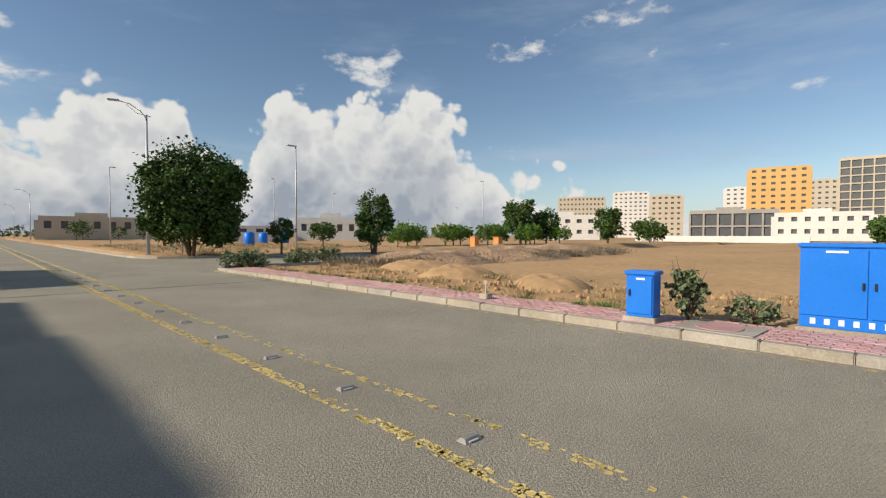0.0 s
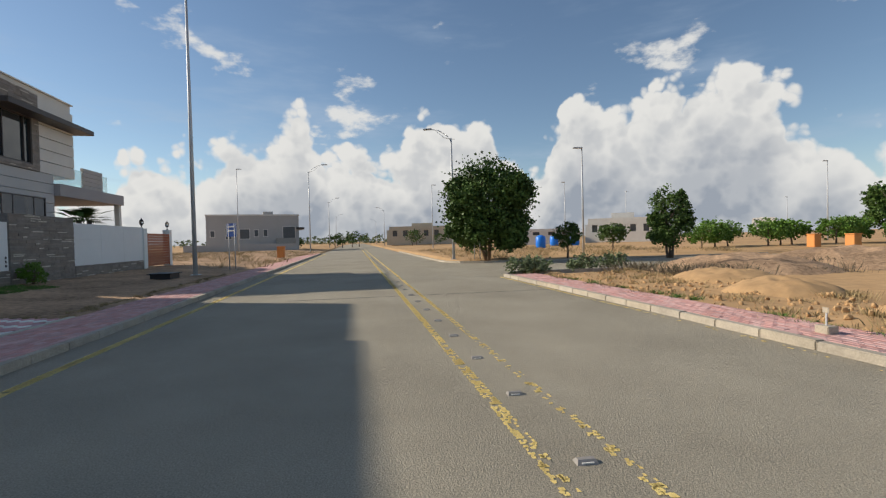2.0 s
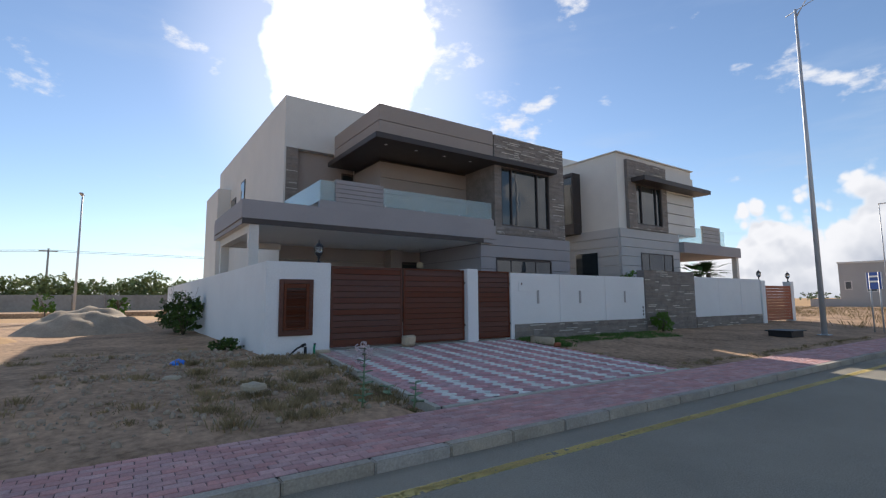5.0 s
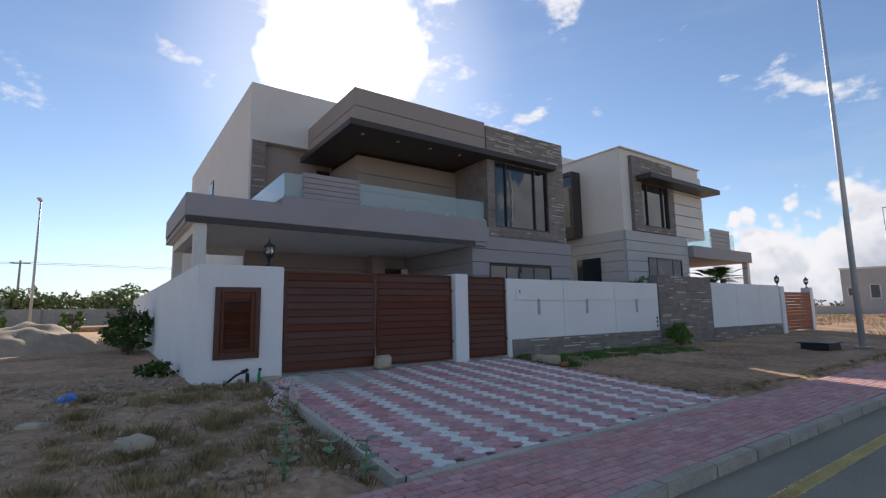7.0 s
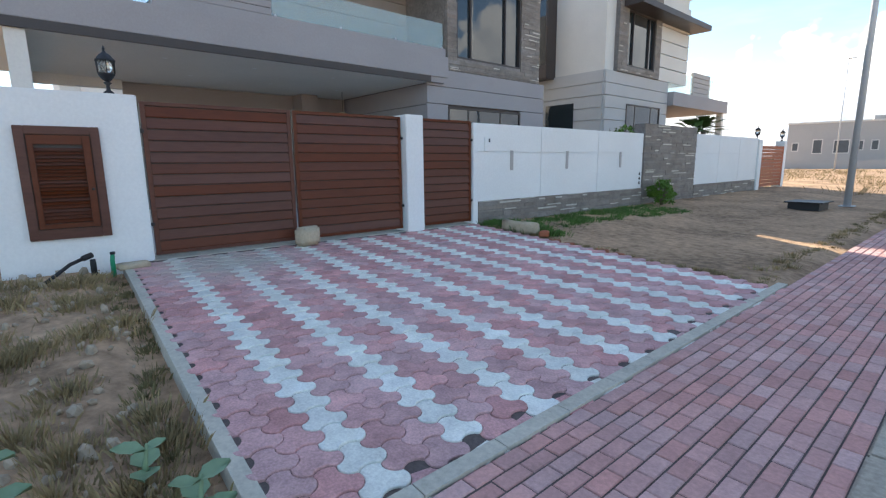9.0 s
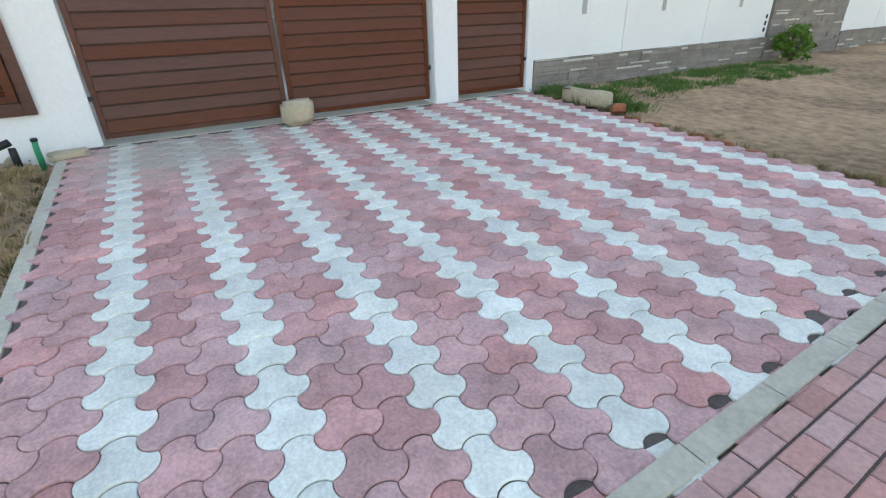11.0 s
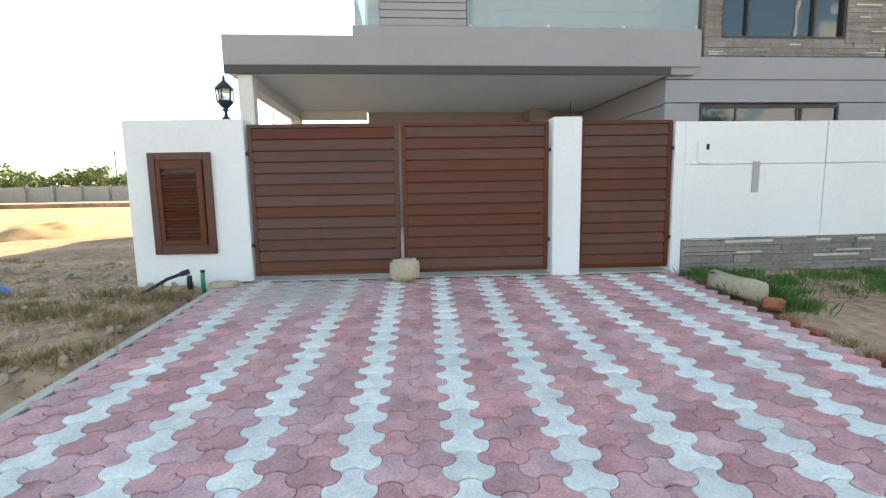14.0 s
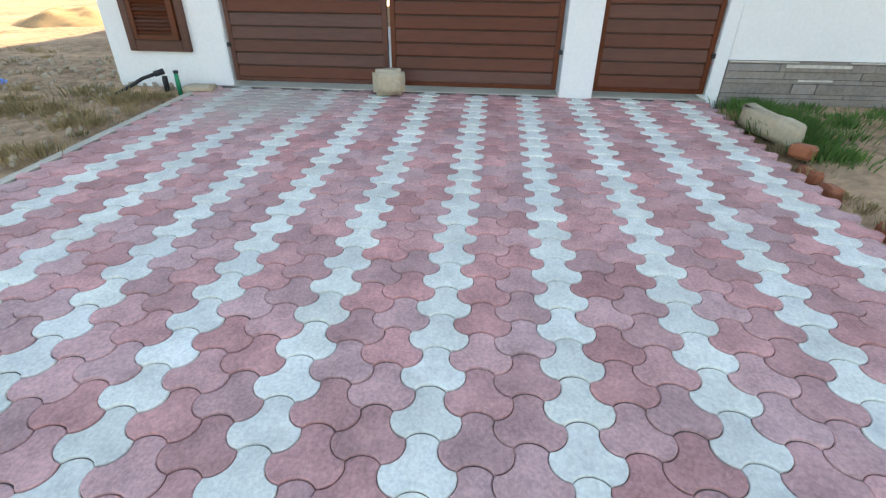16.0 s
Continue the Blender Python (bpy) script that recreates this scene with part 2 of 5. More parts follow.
M_GLASS = window_glass("dark_window_glass")
M_RAILGLASS = glass("balustrade_glass", (0.80, 0.93, 0.93), 0.05, 0.75)
M_BLUE = mat("blue_cabinet_paint", (0.012, 0.19, 0.72), 0.4, 0.08, 25, 1.5, 0.04)
M_BLACK = mat("black_plastic", (0.02, 0.02, 0.022), 0.5, 0.2, 30, 3, 0.05)
M_LEAF = mat("tree_leaves", (0.085, 0.145, 0.030), 0.6, 0.35, 6, 0.8, 0.0, spec=0.3, hue=(0.03, 0.06, 0.014))
M_LEAFGREY = mat("shrub_leaves", (0.16, 0.20, 0.10), 0.65, 0.3, 6, 0.8, 0.0, spec=0.3)
M_HEDGE = mat("hedge_leaves", (0.22, 0.26, 0.10), 0.65, 0.3, 6, 0.8, 0.0, spec=0.3)
M_BARK = mat("bark", (0.17, 0.13, 0.095), 0.9, 0.3, 25, 3, 0.6)
M_DRYGRASS = mat("dry_grass", (0.36, 0.27, 0.14), 0.9, 0.3, 5, 1.0, 0.0, hue=(0.20, 0.155, 0.075))
M_GRASS = mat("green_grass", (0.09, 0.17, 0.035), 0.8, 0.3, 5, 1.0, 0.0)
M_STONE = mat("buff_limestone", (0.50, 0.42, 0.30), 0.85, 0.15, 25, 4, 0.5)
M_CONCRETE = mat("raw_concrete", (0.36, 0.33, 0.29), 0.9, 0.15, 3, 0.3, 0.2)
M_FORECOURT = mat("pale_forecourt_floor", (0.68, 0.65, 0.60), 0.6, 0.08, 6, 0.8, 0.05)
M_ORANGEFACADE = mat("apricot_facade", (0.62, 0.38, 0.14), 0.8, 0.06, 1.0, 0.1, 0.0)
M_FARWHITE = mat("pale_facade", (0.66, 0.63, 0.58), 0.8, 0.08, 1.0, 0.1, 0.0)
M_FARBEIGE = mat("beige_facade", (0.50, 0.43, 0.33), 0.8, 0.08, 1.0, 0.1, 0.0)
M_ORANGE = mat("orange_paint", (0.62, 0.25, 0.07), 0.7, 0.1, 10, 1, 0.05)
M_FARGREY = mat("pale_grey_paint", (0.42, 0.40, 0.38), 0.75, 0.06, 20, 0.6, 0.05)
M_NBGREY = mat("neighbour_grey_paint", (0.50, 0.49, 0.475), 0.75, 0.06, 20, 0.6, 0.05)
M_FARDARK = mat("dark_openings", (0.10, 0.105, 0.11), 0.4, 0.2, 1.0, 0.1, 0.0)
M_LANTERN = glass("lantern_glass", (0.85, 0.85, 0.8), 0.15, 0.8)
M_GREENPLASTIC = mat("green_plastic", (0.02, 0.26, 0.13), 0.45, 0.1, 30, 3, 0.03)
M_LEAFBRIGHT = mat("fresh_leaves", (0.11, 0.21, 0.03), 0.6, 0.3, 6, 0.8, 0.0, spec=0.3)
M_WEED = mat("milkweed_leaf", (0.20, 0.29, 0.16), 0.6, 0.18, 12, 2, 0.05)
M_FLOWER = mat("pale_flowers", (0.62, 0.52, 0.53), 0.8, 0.15, 60, 5, 0.0)
M_WEEDGRASS = mat("olive_weeds", (0.20, 0.17, 0.075), 0.85, 0.3, 5, 1.0, 0.0)
M_SCRUB = mat("grey_scrub", (0.15, 0.125, 0.085), 0.9, 0.35, 5, 1.0, 0.0)
M_CLOD = mat("pale_clods", (0.40, 0.32, 0.23), 0.95, 0.25, 20, 2, 0.3)
M_SIGNBLUE = mat("sign_blue", (0.02, 0.08, 0.33), 0.45, 0.08, 20, 2, 0.0)
M_STEELDULL = mat("dull_aluminium", (0.27, 0.25, 0.23), 0.6, 0.15, 30, 3, 0.1)
M_EDGING = mat("edging_concrete", (0.50, 0.465, 0.38), 0.85, 0.2, 30, 2.0, 0.3)
M_BRICKISLAND = mat("red_pavers_joined", (0.54, 0.305, 0.275), 0.88, 0.2, 45, 2.0, 0.3, island=0.12)
M_PINKISLAND = mat("pink_pavers_joined", (0.585, 0.325, 0.312), 0.8, 0.26, 60, 5.5, 0.35, hue=(0.46, 0.25, 0.238), island=0.15, dust=(0.75, 0.75, 0.0))
M_WHITEISLAND = mat("white_pavers_joined", (0.76, 0.765, 0.69), 0.8, 0.20, 60, 5.5, 0.35, island=0.10, dust=(0.75, 0.75, 0.0))
M_SLATEPIECE = mat("slate_courses", (0.25, 0.215, 0.185), 0.8, 0.25, 22, 2.5, 0.4, island=0.13)
M_ROOFBRICK = mat("terracotta_paint", (0.36, 0.12, 0.06), 0.7, 0.12, 15, 1.5, 0.1)

# ---------------------------------------------------------------- mesh helpers


def finish(bm, name, material):
    me = bpy.data.meshes.new(name)
    bm.to_mesh(me)
    bm.free()
    me.materials.append(material)
    return me


def part(name, bm, material, parent=None, label=""):
    ob = new(name, finish(bm, name, material))
    if parent is not None:
        ob.parent = parent
    return tagged(ob, label)


def empty(name, at, label, category, group="", kind=""):
    e = new(name)
    e.empty_display_size = 0.2
    e.matrix_world = at if isinstance(at, Matrix) else Matrix.Translation(at)
    return tagged(e, label, category, group, kind)


def box(bm, x0, y0, z0, x1, y1, z1, bevel=0.0):
    vs = [bm.verts.new(p) for p in product((x0, x1), (y0, y1), (z0, z1))]
    fs = [bm.faces.new([vs[i] for i in q]) for q in ((0, 1, 3, 2), (4, 6, 7, 5), (0, 4, 5, 1), (2, 3, 7, 6), (0, 2, 6, 4), (1, 5, 7, 3))]
    if bevel:
        es = list({e for f in fs for e in f.edges})
        bmesh.ops.bevel(bm, geom=es, offset=bevel, segments=2, affect="EDGES")
    return bm


def boxes(*specs, bevel=0.0):
    bm = bmesh.new()
    for s in specs:
        box(bm, *s, bevel=bevel)
    return bm


def prism(poly, z0, z1, bm=None):
    """Upright prism on a plan polygon given anticlockwise."""
    bm = bm or bmesh.new()
    lo = [bm.verts.new((x, y, z0)) for x, y in poly]
    hi = [bm.verts.new((x, y, z1)) for x, y in poly]
    bm.faces.new(list(reversed(lo)))
    bm.faces.new(hi)
    for i in range(len(poly)):
        j = (i + 1) % len(poly)
        bm.faces.new((lo[i], lo[j], hi[j], hi[i]))
    return bm


def tube(bm, points, radii, seg=10):
    """A tube along a line of points."""
    rings = []
    for i, p in enumerate(points):
        p = Vector(p)
        a = Vector(points[max(i - 1, 0)])
        b = Vector(points[min(i + 1, len(points) - 1)])
        d = (b - a).normalized()
        u = d.orthogonal().normalized() if abs(d.z) < 0.95 else Vector((1, 0, 0))
        u = (u - d * u.dot(d)).normalized()
        v = d.cross(u)
        rings.append([bm.verts.new(p + (u * math.cos(2 * math.pi * k / seg) + v * math.sin(2 * math.pi * k / seg)) * radii[i]) for k in range(seg)])
    for r, s in zip(rings, rings[1:]):
        for k in range(seg):
            bm.faces.new((r[k], r[(k + 1) % seg], s[(k + 1) % seg], s[k])).smooth = True
    bm.faces.new(list(reversed(rings[0])))
    bm.faces.new(rings[-1])
    return bm


# ---------------------------------------------------------------- ground, road, kerbs
SKEW = -0.040                     # the road runs slightly askew to the house


def rx(x, y):
    return x + SKEW * y


ROAD_Z, PATH_Z = -0.425, -0.30


def smooth(a, b, v):
    t = min(1.0, max(0.0, (v - a) / (b - a)))
    return t * t * (3 - 2 * t)


def ground_z(x, y):
    X = x - SKEW * y
    bump = noise.noise((x * 0.5, y * 0.5, 0.0)) * 0.05 + noise.noise((x * 1.7, y * 1.7, 5.0)) * 0.03
    if X < 6.8:                              # house side: rises gently to the walls
        z = -0.32 + 0.27 * smooth(6.0, 0.0, X)
        inside = smooth(6.05, 5.6, X)
        z += bump * inside * (0.4 if -2 < y < 16 else 1.0)
        if -0.6 < y < 6.2 and X > -0.6:
            z -= 0.10
        if X > 5.9:
            z -= 0.06
        return z
    if X < 19.2:
        return -0.62
    side = smooth(13.5, 15.5, y) * smooth(26.5, 25.0, y)
    z = -0.32 + (bump * 1.0 + 0.16 * max(0, noise.noise((x * 0.8, y * 0.8, 9.0))) * smooth(19.3, 20.2, X) * smooth(26, 22, X)) - 0.02
    if X > 24:
        z += 0.30 * smooth(24, 60, X)
    return z * (1 - side) + side * -0.62


def axis(lo, hi, fine_lo, fine_hi, step):
    out, v = [], fine_lo
    while v < fine_hi + 1e-6:
        out.append(v)
        v += step
    s, v = step, fine_hi
    while v < hi:
        s *= 1.35
        v += s
        out.append(min(v, hi))
    s, v = step, fine_lo
    while v > lo:
        s *= 1.35
        v -= s
        out.insert(0, max(v, lo))
    return out


def build_ground():
    xs, ys = axis(-2500, 2500, -8, 32, 0.22), axis(-2500, 2500, -14, 34, 0.28)
    verts = [(x + SKEW * max(-60.0, min(y, 200.0)), y, ground_z(x + SKEW * y, y) if abs(x) < 300 and abs(y) < 300 else -0.2) for y in ys for x in xs]
    nx = len(xs)
    faces = [(j * nx + i, j * nx + i + 1, (j + 1) * nx + i + 1, (j + 1) * nx + i) for j in range(len(ys) - 1) for i in range(nx - 1)]
    me = bpy.data.meshes.new("ground")
    me.from_pydata(verts, [], faces)
    for p in me.polygons:
        p.use_smooth = True
    me.materials.append(M_SAND)
    me.materials.append(M_SOIL)
    for p in me.polygons:
        c = p.center
        if c.x - SKEW * c.y < 6.3 and c.x > -30 and abs(c.y) < 90:
            p.material_index = 1
    tagged(new("ground", me), "dry sandy open ground with clods and tracks", "ground", kind="structure")


build_ground()


def strip(name, X0, X1, y0, y1, z0, z1, material, step=4.0):
    bm = bmesh.new()
    prism([(rx(X0, y0), y0), (rx(X1, y0), y0), (rx(X1, y1), y1), (rx(X0, y1), y1)], z0, z1, bm)
    return part(name, bm, material)


road = prism([(rx(7.60, -120), -120), (rx(18.10, -120), -120), (rx(18.10, 14.2), 14.2), (rx(19.3, 15.4), 15.4), (rx(60, 15.4), 15.4),
              (rx(60, 25.2), 25.2), (rx(20.5, 25.2), 25.2), (rx(18.2, 27.5), 27.5), (rx(17.97, 30), 30), (rx(17.97, 420), 420), (rx(7.60, 420), 420)], -0.60, ROAD_Z)
tagged(part("road", road, M_ASPHALT), "sun-bleached grey asphalt road with rough grain", "road", kind="structure")


def kerb_line(name, X0, X1, y0, y1, length=0.9):
    """A row of kerb stones with open joints, one object a stone, sharing one mesh."""
    e = empty(name, (0, 0, 0), "buff concrete kerb of separate stones along the road", "kerb", kind="structure")
    bm = box(bmesh.new(), 0, 0.004, -0.30, X1 - X0, length - 0.004, 0.0, bevel=0.015)
    me = finish(bm, "kerb_stone", M_KERB)
    y, k = y0, 0
    while y < y1 - 0.01:
        s = new("kerb_stone", me)
        s.parent = e
        s.location = (rx(X0, y), y, PATH_Z + 0.012 * noise.noise((y * 0.7, X0, 0)))
        s.rotation_euler = (0, 0, math.atan(-SKEW))
        y += length
        k += 1
    return e


# ---------------------------------------------------------------- boundary wall and gates
GATE_H = 2.17


def gate_leaf(name, y0, y1, label, hinge_left=True):
    e = empty(name, (0, y0, 0.05), label, "gate")
    w, h = y1 - y0, GATE_H - 0.05
    part("frame", boxes((-0.05, 0, 0, 0.01, 0.06, h), (-0.05, w - 0.06, 0, 0.01, w, h), (-0.05, 0.06, h - 0.05, 0.008, w - 0.06, h), (-0.05, 0.06, 0, 0.008, w - 0.06, 0.05), bevel=0.004), M_GATE, e)
    # near-black sheet that puts deeper shade into the gaps between the slats
    part("backing", boxes((-0.045, 0.061, 0.051, -0.03, w - 0.061, h - 0.051)), M_DARK, e)
    n = 13
    step = (h - 0.10) / n
    bm = bmesh.new()
    # one lapped slat: leans out towards its foot
    prof = [(-0.028, 0.0), (0.006, 0.0), (0.011, 0.012), (-0.006, step - 0.014), (-0.028, step - 0.014)]
    a = [bm.verts.new((x, 0.062, z)) for x, z in prof]
    b = [bm.verts.new((x, w - 0.062, z)) for x, z in prof]
    bm.faces.new(a)
    bm.faces.new(list(reversed(b)))
    for i in range(5):
        j = (i + 1) % 5
        bm.faces.new((a[j], a[i], b[i], b[j]))
    bmesh.ops.recalc_face_normals(bm, faces=bm.faces)
    me = finish(bm, "slat", M_GATE)
    for k in range(n):
        s = new("slat", me)
        s.parent, s.location = e, (0, 0, 0.05 + k * step)
    yh = -0.03 if hinge_left else w - 0.02
    for z in (0.42, h - 0.42):
        part("hinge", boxes((0.0, yh, z, 0.035, yh + 0.05, z + 0.05), bevel=0.006), M_BLACK, e)
    return e


gate_leaf("gate", 0.03, 2.11, "brown steel double gate leaf with horizontal slats, closed")
gate_leaf("gate", 2.15, 4.24, "brown steel double gate leaf with horizontal slats, closed", False)
gate_leaf("pedestrian_gate", 4.69, 6.03, "narrow brown slatted pedestrian gate, closed", False)

w = empty("wall_front", (0, 0, 0), "white painted boundary wall with grey stone base", "wall", kind="structure")
part("pier", boxes((-0.28, -1.62, -0.3, 0.05, 0.0, 2.24), bevel=0.012), M_WHITE, w)
part("gate_post", boxes((-0.30, 4.27, -0.1, 0.15, 4.67, 2.21), bevel=0.012), M_WHITE, w)
part("side_wall", prism([(-26, -2.80), (-0.283, -1.62), (-0.283, -1.40), (-26, -2.58)], -0.4, 2.24), M_WHITE, w)
gate_wall = w
w = empty("wall_street", (0, 6.05, 0), "white panelled boundary wall on a grey stone base", "wall", kind="structure")
wall_inv = w.matrix_world.inverted()


def wpart(name, bm, material, label=""):
    ob = part(name, bm, material, w, label)
    ob.matrix_parent_inverse = wall_inv
    return ob


wpart("end_post", boxes((-0.25, 6.05, -0.1, 0.055, 6.20, 2.14), bevel=0.01), M_WHITE)


def wall_panels(parent, y0, cuts, x, z0, zmid, z1, material):
    """Plastered panels with recessed joints between them, set in front of a core."""
    ys = [y0] + cuts
    for a, b in zip(ys, ys[1:]):
        wpart("panel", boxes((x - 0.03, a + 0.006, z0, x, b - 0.006, zmid - 0.006), bevel=0.004), material)
        wpart("panel", boxes((x - 0.03, a + 0.006, zmid + 0.006, x, b - 0.006, z1), bevel=0.004), material)


wpart("core", boxes((-0.20, 6.20, -0.2, 0.0, 13.43, 2.12)), M_WHITE)
wall_panels(w, 6.20, [8.38, 10.9, 13.43], 0.033, 0.46, 1.53, 2.14, M_WHITE)
for y in (7.30, 9.45, 12.1):
    wpart("slot", boxes((0.0331, y - 0.055, 1.12, 0.045, y + 0.055, 1.57), bevel=0.004), M_FARGREY, "shallow pale grey recess")
wpart("stone_base", boxes((-0.05, 6.20, -0.2, 0.03, 13.43, 0.455)), M_SLATE)
wpart("stone_wall", boxes((-0.3, 13.45, -0.2, 0.03, 17.3, 2.45)), M_SLATE)
wpart("neighbour_core", boxes((-0.25, 17.32, -0.2, 0.0, 23.9, 2.23)), M_WHITE)
wall_panels(w, 17.32, [19.5, 21.7, 23.9], 0.033, 0.42, 1.55, 2.25, M_WHITE)
wpart("stone_base", boxes((-0.05, 17.32, -0.2, 0.03, 23.9, 0.415)), M_SLATE)
wpart("neighbour_post", boxes((-0.3, 23.92, -0.2, 0.1, 24.35, 2.2), bevel=0.01), M_WHITE)
wpart("neighbour_post", boxes((-0.3, 27.6, -0.2, 0.1, 28.0, 2.2), bevel=0.01), M_WHITE)

w.rotation_euler = (0, 0, radians(2.0))

# ---------------------------------------------------------------- the house
house = empty("house", (-6, 6, 0), "two-storey modern house in grey, taupe and stone cladding", "house")
house_inv = house.matrix_world.inverted()


def hpart(name, bm, material, label="", parent=None):
    ob = part(name, bm, material, None, label)
    ob.parent = parent or house
    ob.matrix_parent_inverse = house_inv if parent is None else Matrix()
    return ob


def grooved(name, x0, x1, y0, y1, z0, z1, rows, material, gap=0.02, parent=None):
    """A wall front of broad horizontal bands with dark recessed grooves."""
    step = (z1 - z0) / rows
    for k in range(rows):
        hpart(name, boxes((x0, y0, z0 + k * step + gap / 2, x1, y1, z0 + (k + 1) * step - gap / 2), bevel=0.004), material)


# left block with the tall parapet
hpart("left_block", boxes((-25, 0.9, -0.1, -9.4, 13.3, 7.6), (-25, 0.9, 7.6, -9.4, 8.9, 10.4)), M_OFFWHITE)
hpart("left_front", boxes((-9.4, 0.9, 8.05, -9.0, 4.9, 10.4), (-9.4, 0.9, 4.4, -9.0, 0.98, 8.05)), M_OFFWHITE)
hpart("stone_pilaster", boxes((-9.4, 0.98, 4.4, -9.02, 1.5, 8.05)), M_SLATE)
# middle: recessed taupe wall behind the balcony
# near-black core, seen as dark lines between the bands
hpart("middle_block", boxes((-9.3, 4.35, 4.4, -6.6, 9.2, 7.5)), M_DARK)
grooved("taupe_band", -6.6, -6.5, 4.3, 9.2, 4.5, 7.3, 4, M_TAUPE)
hpart("side_band", boxes((-9.3, 4.3, 4.4, -6.6, 4.348, 7.3)), M_TAUPE)
hpart("parapet", boxes((-9.0, 3.2, 7.62, -4.4, 8.97, 8.25), bevel=0.01), M_TAUPE)
hpart("parapet", boxes((-9.0, 3.2, 8.27, -4.4, 8.97, 8.92), bevel=0.01), M_TAUPE)
hpart("canopy", boxes((-8.9, 2.85, 7.38, -3.95, 12.7, 7.6), bevel=0.015), M_DARK, "dark brown projecting roof canopy")
# right box, clad in slate, with the tall window
hpart("stone_box", boxes((-9.3, 9.0, 4.2, -4.56, 13.6, 8.80), (-4.55, 9.0, 4.2, -4.4, 9.4, 8.80), (-4.55, 12.55, 4.2, -4.4, 13.6, 8.80), (-4.55, 9.4, 4.2, -4.4, 12.55, 4.62), (-4.55, 9.4, 7.36, -4.4, 12.55, 8.80)), M_SLATE)
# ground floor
# near-black core that shows through the joints of the grey bands
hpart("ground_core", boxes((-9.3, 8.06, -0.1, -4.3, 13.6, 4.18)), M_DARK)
# carport
hpart("carport_slab", boxes((-9.4, -1.7, 3.72, -4.06, 8.6, 4.42)), M_GREY)
hpart("soffit", boxes((-9.3, -1.66, 3.704, -4.08, 7.98, 3.7185)), M_OFFWHITE, "pale plastered carport ceiling")
hpart("fascia", boxes((-4.06, -1.75, 3.88, -4.0, 8.7, 4.48), (-9.0, -1.75, 3.88, -4.06, -1.69, 4.48), bevel=0.008), M_GREY)
hpart("fascia_trim", boxes((-4.05, -1.74, 3.70, -3.985, 8.0, 3.875), bevel=0.006), M_DARK)
hpart("upstand", boxes((-4.6, 0.9, 4.43, -4.4, 8.95, 4.82), bevel=0.01), M_GREY)
hpart("carport_column", boxes((-4.35, -1.5, -0.1, -4.07, -1.2, 3.71), bevel=0.01), M_OFFWHITE)
hpart("carport_column", boxes((-9.2, -1.5, -0.1, -8.9, -1.2, 3.71), bevel=0.01), M_OFFWHITE)
hpart("glass_rail", boxes((-4.53, 3.45, 4.82, -4.50, 8.9, 5.58)), M_RAILGLASS)
for k in range(5):
    hpart("screen_slat", boxes((-4.6, 1.5, 4.83 + k * 0.165, -4.42, 3.42, 4.98 + k * 0.165), bevel=0.006), M_GREY)
hpart("screen_core", boxes((-4.57, 1.52, 4.822, -4.45, 3.40, 5.60)), M_DARK)
hpart("glass_rail", boxes((-4.56, 0.95, 4.82, -4.53, 1.49, 5.58)), M_RAILGLASS)
hpart("glass_rail", boxes((-9.0, 0.95, 4.82, -4.57, 0.98, 5.58)), M_RAILGLASS)
for k in range(8):
    z = k * 0.52
    for a, b in (((8.0, 8.85), (12.35, 13.7)) if 1 < k < 6 else ((8.0, 13.7),)):
        hpart("grey_band", boxes((-4.3, a, z + 0.01, -4.2, b, z + 0.51), bevel=0.004), M_GREY)
grooved("carport_band", -9.4, -9.3, 0.9, 6.0, 0.0, 3.7, 6, M_TAUPE)


# ---------------------------------------------------------------- the neighbouring house
nb = empty("house", (-8, 22, 0), "two-storey white and stone-clad neighbouring house", "house")
nb_inv = nb.matrix_world.inverted()


def npart(name, bm, material, label=""):
    ob = part(name, bm, material, None, label)
    ob.parent, ob.matrix_parent_inverse = nb, nb_inv
    return ob


npart("wall", boxes((-25, 17.3, 5.1, -4.62, 25.0, 9.3), (-25, 17.3, -0.1, -4.62, 23.0, 5.1)), M_OFFWHITE)
npart("stone_front", boxes((-4.62, 18.0, 5.1, -4.45, 18.75, 9.0), (-4.62, 21.25, 5.1, -4.45, 21.8, 9.0), (-4.62, 18.75, 7.69, -4.45, 21.25, 9.0), (-4.62, 18.75, 5.1, -4.45, 21.25, 5.4)), M_SLATE)
npart("canopy", boxes((-6, 18.3, 7.7, -3.6, 25.4, 7.95), bevel=0.01), M_DARK)
npart("fascia", boxes((-9, 23.0, 4.0, -4.2, 30.2, 4.65)), M_GREY)
npart("bay_window", boxes((-9.2, 16.7, 5.6, -7.2, 17.3, 8.4)), M_GLASS)



